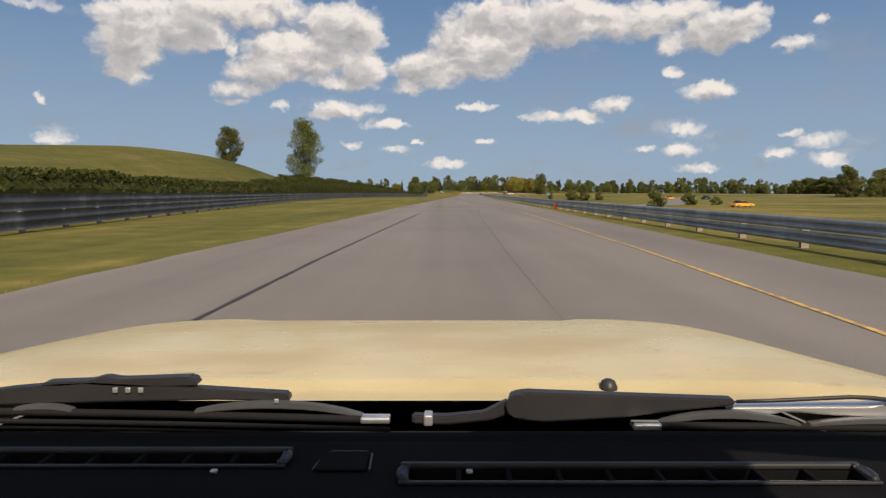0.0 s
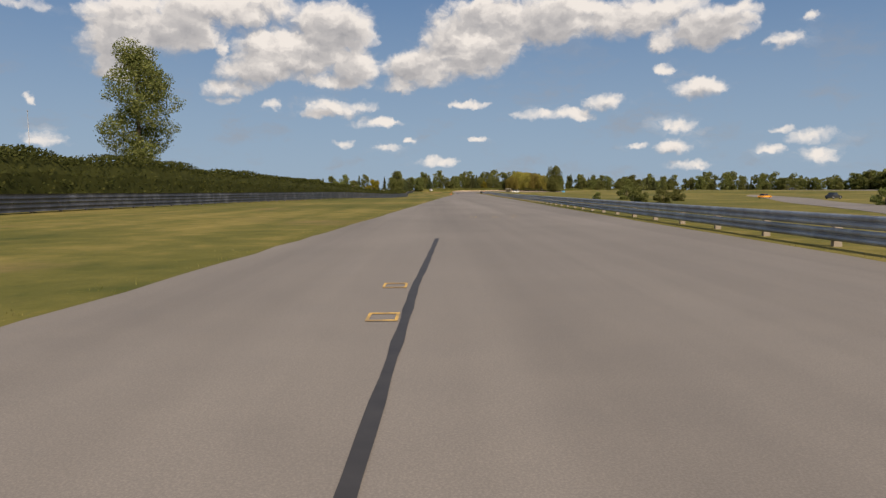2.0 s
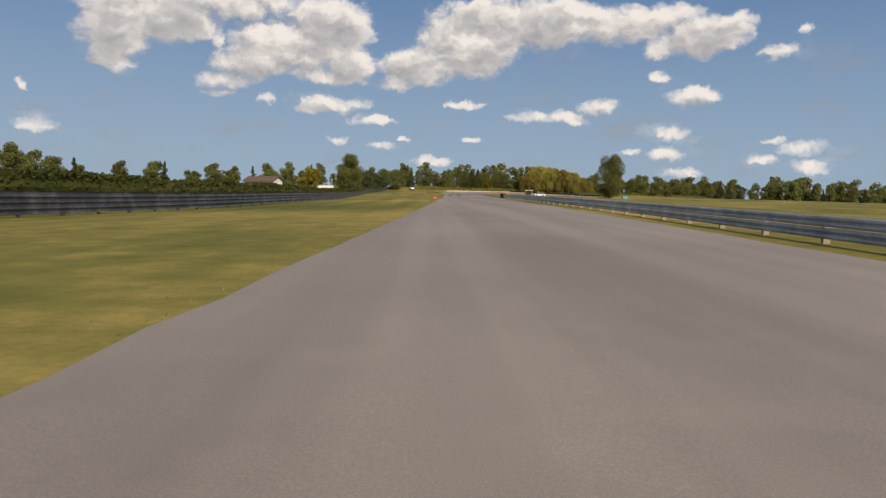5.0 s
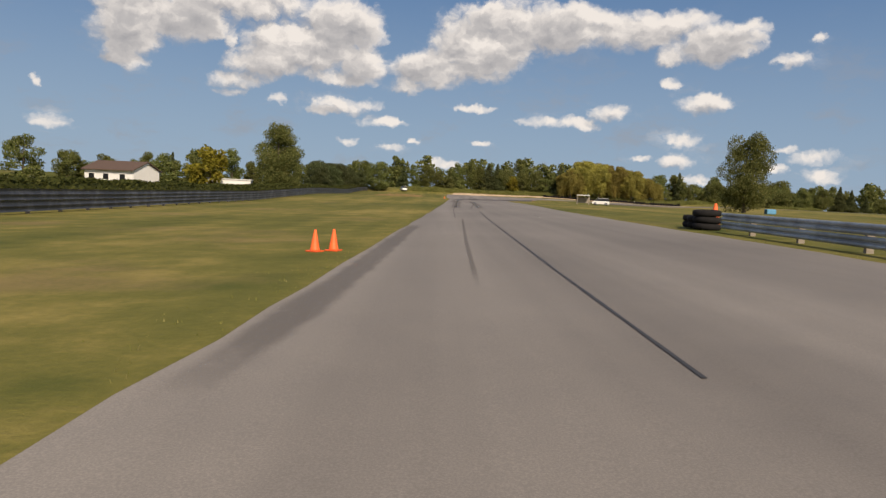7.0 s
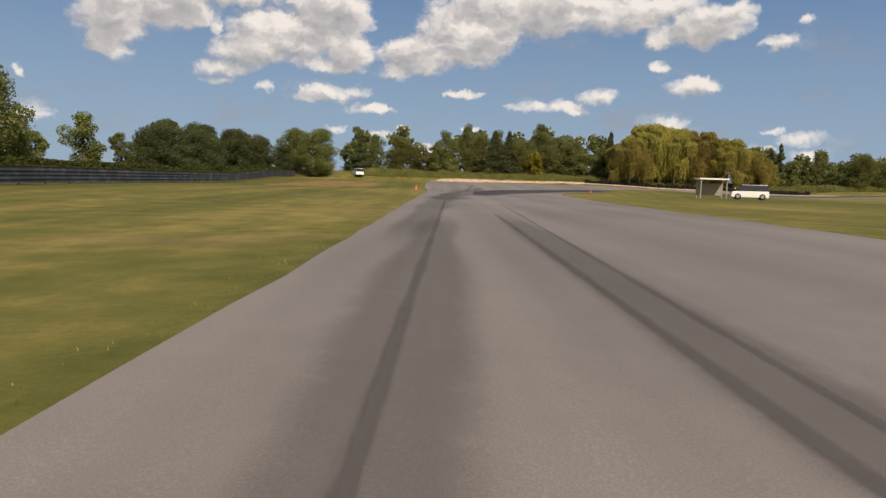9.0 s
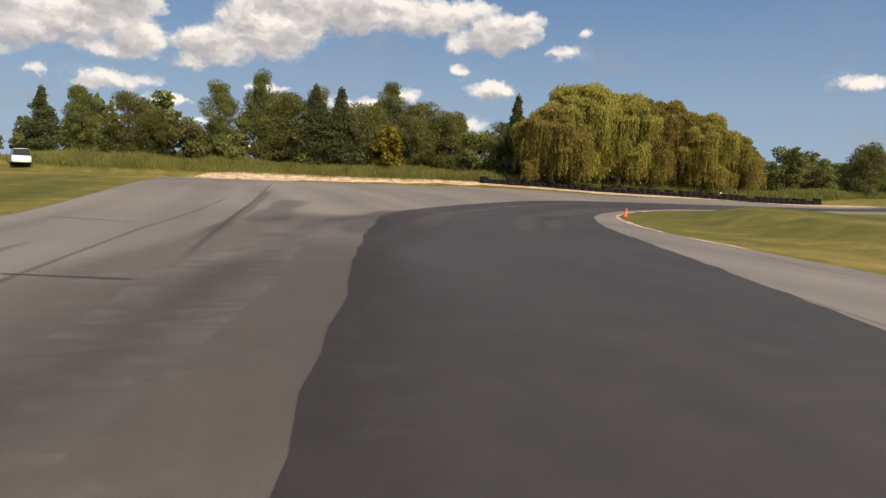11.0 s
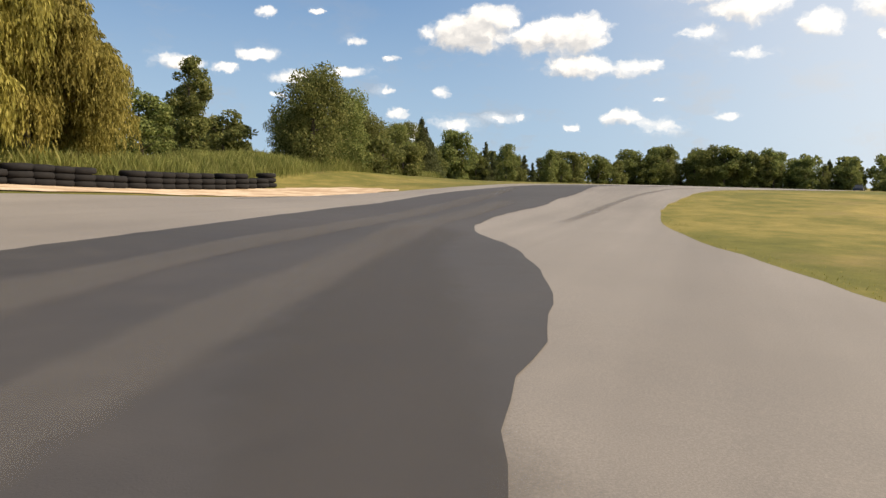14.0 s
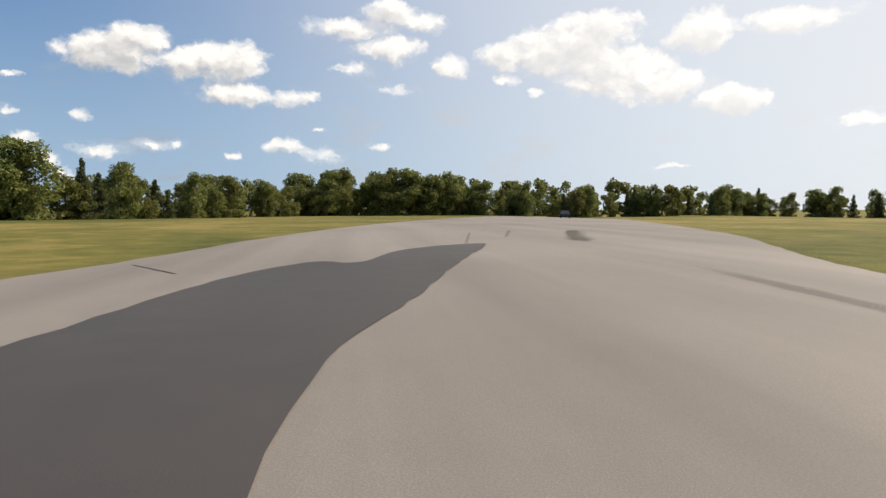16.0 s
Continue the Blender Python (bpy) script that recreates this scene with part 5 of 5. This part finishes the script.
def bonnet_grid(rows):
    """Rows of (t, drop, reach): from the cowl (0) to the leading rim (1) and down the nose."""
    verts, faces, n = [], [], 49
    for t, drop, reach in rows:
        for k in range(n):
            s = math.sin((k / (n - 1) * 2 - 1) * math.pi / 2)
            rim = 0.60 + 1.02 * max(0.0, 1 - abs(s) ** 6) ** 0.35
            back = 0.80 - 0.20 * abs(s) ** 8
            y = back + (rim - back) * t + reach * (1 - abs(s) ** 6)
            z = 0.705 + (0.640 - 0.705) * t + 0.075 * t * (1 - t) * (1 - s * s) - drop
            if t < 1:
                z += 0.006 * (smooth(abs(s), 0.45, 0.52) - smooth(abs(s), 0.80, 0.9)) * smooth(t, 0.0, 0.3)
            z -= 0.007 * (1 - smooth(t, 0.045, 0.075)) if t < 1 else 0.0
            x = MID + HALF * s * (1.0 + 0.035 * min(1.0, drop * 12))
            verts.append((x, y, z))
    for r in range(len(rows) - 1):
        for k in range(n - 1):
            a = r * n + k
            faces.append((a, a + 1, a + n + 1, a + n))
    return verts, faces


v, f = bonnet_grid([(i / 40, 0.0, 0.0) for i in range(41)] + [(1, 0.008, 0.012), (1, 0.03, 0.03), (1, 0.07, 0.05), (1, 0.13, 0.06)])
bonnet = part("bonnet", raw_mesh("bonnet", v, f, M_CREAM, shade=True), None, car, "faded cream bonnet with brown stains")
v, f = bonnet_grid([(1, 0.134, 0.06), (1, 0.2, 0.09), (1, 0.3, 0.10), (1, 0.4, 0.07)])
part("front_bumper", raw_mesh("front_bumper", v, f, M_BLACK, shade=True), None, car, "black plastic front bumper")
for sx in (-0.362, 0.212):
    nz = bmesh.new()
    tube(nz, [(sx, 0.848, 0.696), (sx, 0.848, 0.702), (sx, 0.848, 0.709), (sx, 0.848, 0.7115)], [0.0125, 0.0115, 0.0085, 0.004], 12)
    part("washer_nozzle", nz, M_BLACK_METAL, bonnet, "black washer nozzle", shade=True)
for s in (-1, 1):
    x = MID + s * HALF
    part("front_wing" , box(bmesh.new(), x - 0.05 if s < 0 else x - 0.02, -0.1, 0.2, x + 0.02 if s < 0 else x + 0.05, 0.78, 0.61, 0.018), M_CREAM, car)
    part("door", box(bmesh.new(), x - 0.05 if s < 0 else x - 0.02, -1.2, 0.2, x + 0.02 if s < 0 else x + 0.05, -0.104, 0.61, 0.018), M_CREAM, car)
    part("rear_wing", box(bmesh.new(), x - 0.05 if s < 0 else x - 0.02, -2.1, 0.2, x + 0.02 if s < 0 else x + 0.05, -1.204, 0.61, 0.018), M_CREAM, car)
    wheel(car, x - s * 0.12, 1.12, 0.27, 0.17)
    wheel(car, x - s * 0.12, -1.35, 0.27, 0.17)
gate = bmesh.new()
rows_ = [(-2.13, 0.60, HALF - 0.02), (-1.98, 0.80, 0.70), (-1.47, 1.20, 0.55)]
for (y0, z0, w0), (y1, z1, w1) in zip(rows_, rows_[1:]):
    q = [(MID - w0, y0, z0), (MID + w0, y0, z0), (MID + w1, y1, z1), (MID - w1, y1, z1)]
    lo = [gate.verts.new(p) for p in q]
    hi = [gate.verts.new((p[0], p[1] + 0.03, p[2] - 0.01)) for p in q]
    gate.faces.new(lo), gate.faces.new(hi[::-1])
    for k in range(4):
        gate.faces.new((lo[k], hi[k], hi[(k + 1) % 4], lo[(k + 1) % 4]))
part("tailgate", gate, M_CREAM, car)
part("floor_pan", box(bmesh.new(), MID - HALF + 0.03, -2.1, 0.16, MID + HALF - 0.03, 1.1, 0.19), M_BLACK, car)
part("rear_panel", box(bmesh.new(), MID - HALF, -2.16, 0.2, MID + HALF, -2.104, 0.61, 0.02), M_CREAM, car)

# cowl below the windscreen
part("cowl", box(bmesh.new(), MID - HALF + 0.02, 0.70, 0.630, MID + HALF - 0.02, 0.80, 0.662, 0.006), M_BLACK_METAL, car, "black cowl panel below the windscreen")
part("screen_seal", box(bmesh.new(), MID - HALF + 0.02, 0.664, 0.640, MID + HALF - 0.02, 0.698, 0.700, 0.012), M_BLACK, car, "black rubber windscreen seal")

# dashboard with two long demister slots and a small lid between them
def slotted_top(bm, x0, x1, y0, y1, z, slots, thick=0.012):
    """A flat top with rectangular slots cut right through."""
    xs = sorted({x0, x1, *[c for s in slots for c in (s[0], s[1])]})
    ys = sorted({y0, y1, *[c for s in slots for c in (s[2], s[3])]})
    for a, b in zip(xs, xs[1:]):
        for c, d in zip(ys, ys[1:]):
            mx, my = (a + b) / 2, (c + d) / 2
            if not any(s[0] < mx < s[1] and s[2] < my < s[3] for s in slots):
                box(bm, a, c, z - thick, b, d, z)
    bmesh.ops.remove_doubles(bm, verts=bm.verts[:], dist=0.0004)
    return bm


SLOTS = [(-0.46, -0.152, 0.595, 0.623), (-0.031, 0.368, 0.559, 0.587)]
DASH_Z = 0.700
dash = part("dashboard", slotted_top(bmesh.new(), MID - HALF + 0.03, MID + HALF - 0.03, 0.30, 0.66, DASH_Z, SLOTS), M_BLACK, car, "matt black vinyl dashboard")
part("dash_front", box(bmesh.new(), MID - HALF + 0.03, 0.26, 0.40, MID + HALF - 0.03, 0.298, DASH_Z - 0.004, 0.012), M_BLACK, car)
for x0, x1, y0, y1 in SLOTS:
    rimm = bmesh.new()
    box(rimm, x0 - 0.008, y1, DASH_Z + 0.001, x1 + 0.008, y1 + 0.007, DASH_Z + 0.007, 0.002)
    box(rimm, x0 - 0.008, y0 - 0.004, DASH_Z + 0.001, x1 + 0.008, y0, DASH_Z + 0.004, 0.001)
    for xe in (x0 - 0.008, x1):
        box(rimm, xe, y0, DASH_Z + 0.001, xe + 0.008, y1, DASH_Z + 0.006, 0.002)
    slot = part("demister_vent", rimm, M_BLACK_METAL, dash, "long black demister vent")
    n = round((x1 - x0) / 0.0447)
    for k in range(1, n):
        x = x0 + (x1 - x0) * k / n
        part("vane", box(bmesh.new(), x - 0.0022, y0, DASH_Z - 0.011, x + 0.0022, y1, DASH_Z + 0.003, 0.0008), M_BLACK, slot)
    # pale half-width floor: its sand colour stands in for sky reflected in the slot
    part("duct", box(bmesh.new(), x0 - 0.004, y0 + 0.0006, DASH_Z - 0.014, x1 + 0.004, y0 + 0.5 * (y1 - y0), DASH_Z - 0.0025), M_SAND, slot, "pale duct floor coloured as a sky reflection")
    for xe, turn in ((x0, 90), (x1, -90)):
        cap = bmesh.new()
        half = (y1 - y0) / 2
        rim_pts = [(xe + math.cos(radians(turn + a)) * half * 0.55, (y0 + y1) / 2 + math.sin(radians(turn + a)) * half, DASH_Z + 0.004) for a in range(0, 181, 20)]
        tube(cap, rim_pts, [0.0035] * len(rim_pts), 6)
        part("end_cap", cap, M_BLACK_METAL, slot, shade=True)
lid = part("lid", box(bmesh.new(), -0.116, 0.584, DASH_Z + 0.0012, -0.070, 0.626, DASH_Z + 0.0032, 0.0012), M_BLACK, dash, "small square blanking lid")
part("lid_rim", tube(bmesh.new(), [(-0.118, 0.585, DASH_Z + 0.002), (-0.113, 0.622, DASH_Z + 0.0022), (-0.108, 0.628, DASH_Z + 0.0022), (-0.074, 0.628, DASH_Z + 0.0022), (-0.068, 0.622, DASH_Z + 0.0022), (-0.067, 0.585, DASH_Z + 0.002)], [0.0011] * 6, 5), M_BLACK_METAL, lid)
for x in (-0.205, 0.023):
    part("screw", box(bmesh.new(), x - 0.003, 0.578, DASH_Z + 0.001, x + 0.003, 0.584, DASH_Z + 0.004, 0.001), M_WORN_METAL, dash, "small metal screw")


def plate(bm, outline, y0, y1, bevel=0.002):
    """An upright plate: an outline of (x, z) given a thickness along y."""
    a = [bm.verts.new((x, y0, z)) for x, z in outline]
    b = [bm.verts.new((x, y1, z)) for x, z in outline]
    bm.faces.new(a), bm.faces.new(b[::-1])
    n = len(outline)
    for k in range(n):
        bm.faces.new((a[k], b[k], b[(k + 1) % n], a[(k + 1) % n]))
    bmesh.ops.recalc_face_normals(bm, faces=bm.faces[:])
    if bevel:
        bmesh.ops.bevel(bm, geom=bm.edges[:], offset=bevel, segments=2, affect="EDGES")
    return bm


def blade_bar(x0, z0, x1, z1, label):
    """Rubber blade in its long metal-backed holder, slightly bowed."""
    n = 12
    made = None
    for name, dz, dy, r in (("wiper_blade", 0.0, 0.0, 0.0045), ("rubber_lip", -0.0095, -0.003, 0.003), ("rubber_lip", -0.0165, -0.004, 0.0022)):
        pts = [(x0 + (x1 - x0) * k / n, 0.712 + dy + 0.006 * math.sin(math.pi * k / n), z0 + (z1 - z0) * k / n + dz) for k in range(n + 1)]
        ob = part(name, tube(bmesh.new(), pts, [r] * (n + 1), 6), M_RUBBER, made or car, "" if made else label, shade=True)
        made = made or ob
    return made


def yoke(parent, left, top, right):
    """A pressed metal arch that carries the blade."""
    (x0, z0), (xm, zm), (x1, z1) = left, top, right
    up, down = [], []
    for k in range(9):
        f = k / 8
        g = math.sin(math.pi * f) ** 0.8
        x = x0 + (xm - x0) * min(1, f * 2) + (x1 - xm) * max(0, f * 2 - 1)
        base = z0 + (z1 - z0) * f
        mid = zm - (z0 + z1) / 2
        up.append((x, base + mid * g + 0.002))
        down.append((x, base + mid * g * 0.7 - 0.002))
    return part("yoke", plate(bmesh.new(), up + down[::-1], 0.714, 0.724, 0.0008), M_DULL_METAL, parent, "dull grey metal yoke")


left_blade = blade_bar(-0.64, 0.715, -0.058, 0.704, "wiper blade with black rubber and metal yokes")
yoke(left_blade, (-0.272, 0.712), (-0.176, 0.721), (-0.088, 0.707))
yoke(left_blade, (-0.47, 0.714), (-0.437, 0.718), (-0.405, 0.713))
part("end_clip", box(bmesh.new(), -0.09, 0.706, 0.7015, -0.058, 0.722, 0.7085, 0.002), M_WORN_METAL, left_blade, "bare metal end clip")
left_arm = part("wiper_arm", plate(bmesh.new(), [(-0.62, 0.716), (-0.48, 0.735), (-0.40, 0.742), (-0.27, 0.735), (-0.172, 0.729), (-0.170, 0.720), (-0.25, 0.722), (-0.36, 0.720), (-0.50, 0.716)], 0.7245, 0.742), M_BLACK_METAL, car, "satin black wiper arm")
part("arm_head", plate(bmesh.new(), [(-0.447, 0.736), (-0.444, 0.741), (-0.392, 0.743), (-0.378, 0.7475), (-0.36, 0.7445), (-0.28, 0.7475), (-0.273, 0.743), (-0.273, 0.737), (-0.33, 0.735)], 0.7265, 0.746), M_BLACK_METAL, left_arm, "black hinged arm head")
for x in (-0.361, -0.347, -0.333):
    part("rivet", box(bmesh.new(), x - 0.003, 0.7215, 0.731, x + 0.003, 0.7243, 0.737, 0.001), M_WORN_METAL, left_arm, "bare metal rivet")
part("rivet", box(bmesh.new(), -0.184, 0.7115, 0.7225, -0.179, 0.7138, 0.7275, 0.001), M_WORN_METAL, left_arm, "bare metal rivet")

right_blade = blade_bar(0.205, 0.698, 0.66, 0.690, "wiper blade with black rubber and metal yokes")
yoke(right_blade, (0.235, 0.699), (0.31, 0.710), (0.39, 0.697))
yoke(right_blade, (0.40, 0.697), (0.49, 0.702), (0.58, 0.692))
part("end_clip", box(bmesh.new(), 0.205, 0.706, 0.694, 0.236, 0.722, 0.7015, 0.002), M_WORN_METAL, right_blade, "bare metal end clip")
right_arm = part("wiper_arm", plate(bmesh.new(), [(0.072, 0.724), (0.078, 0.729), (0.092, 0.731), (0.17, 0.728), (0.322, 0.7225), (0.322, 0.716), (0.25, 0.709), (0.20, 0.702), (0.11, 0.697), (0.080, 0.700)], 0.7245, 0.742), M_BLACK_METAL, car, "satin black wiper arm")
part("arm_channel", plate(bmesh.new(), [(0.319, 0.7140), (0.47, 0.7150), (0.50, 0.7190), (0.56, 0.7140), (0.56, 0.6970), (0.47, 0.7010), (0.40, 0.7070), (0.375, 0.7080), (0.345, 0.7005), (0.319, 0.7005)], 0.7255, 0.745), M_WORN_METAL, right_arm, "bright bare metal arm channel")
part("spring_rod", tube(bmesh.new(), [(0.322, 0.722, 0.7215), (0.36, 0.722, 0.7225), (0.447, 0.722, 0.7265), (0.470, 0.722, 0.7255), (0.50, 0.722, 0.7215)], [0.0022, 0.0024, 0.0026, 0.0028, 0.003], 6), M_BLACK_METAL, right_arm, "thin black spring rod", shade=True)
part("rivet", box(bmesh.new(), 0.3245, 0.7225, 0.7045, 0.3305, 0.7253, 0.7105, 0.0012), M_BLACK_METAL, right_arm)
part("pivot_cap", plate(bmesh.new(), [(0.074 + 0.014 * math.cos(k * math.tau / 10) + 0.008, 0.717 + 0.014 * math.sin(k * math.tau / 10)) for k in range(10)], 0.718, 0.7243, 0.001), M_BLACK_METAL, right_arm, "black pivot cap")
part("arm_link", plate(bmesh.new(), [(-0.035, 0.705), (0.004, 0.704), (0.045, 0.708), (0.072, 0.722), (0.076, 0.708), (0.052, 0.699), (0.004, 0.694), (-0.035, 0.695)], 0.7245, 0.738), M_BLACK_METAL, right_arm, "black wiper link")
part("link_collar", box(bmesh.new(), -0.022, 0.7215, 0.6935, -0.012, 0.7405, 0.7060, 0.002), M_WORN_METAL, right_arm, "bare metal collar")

# unseen roof and pillars, added to shade the dashboard, open where the windscreen sits
rf = bmesh.new()
box(rf, MID - 0.56, -1.45, 1.20, MID + 0.56, 0.12, 1.235, 0.015)
part("roof", rf, M_CREAM, car, "cream steel roof")
for s in (-1, 1):
    for (x0, y0, z0), (x1, y1, z1) in (((0.74, 0.66, 0.60), (0.54, 0.10, 1.215)), ((0.77, -0.62, 0.60), (0.55, -0.62, 1.215)), ((0.72, -1.95, 0.60), (0.54, -1.42, 1.215))):
        pl = bmesh.new()
        tube(pl, [(MID + s * x0, y0, z0), (MID + s * (x0 + x1) / 2, (y0 + y1) / 2, (z0 + z1) / 2 + 0.02), (MID + s * x1, y1, z1)], [0.03, 0.028, 0.026], 8)
        part("pillar", pl, M_CREAM, car)
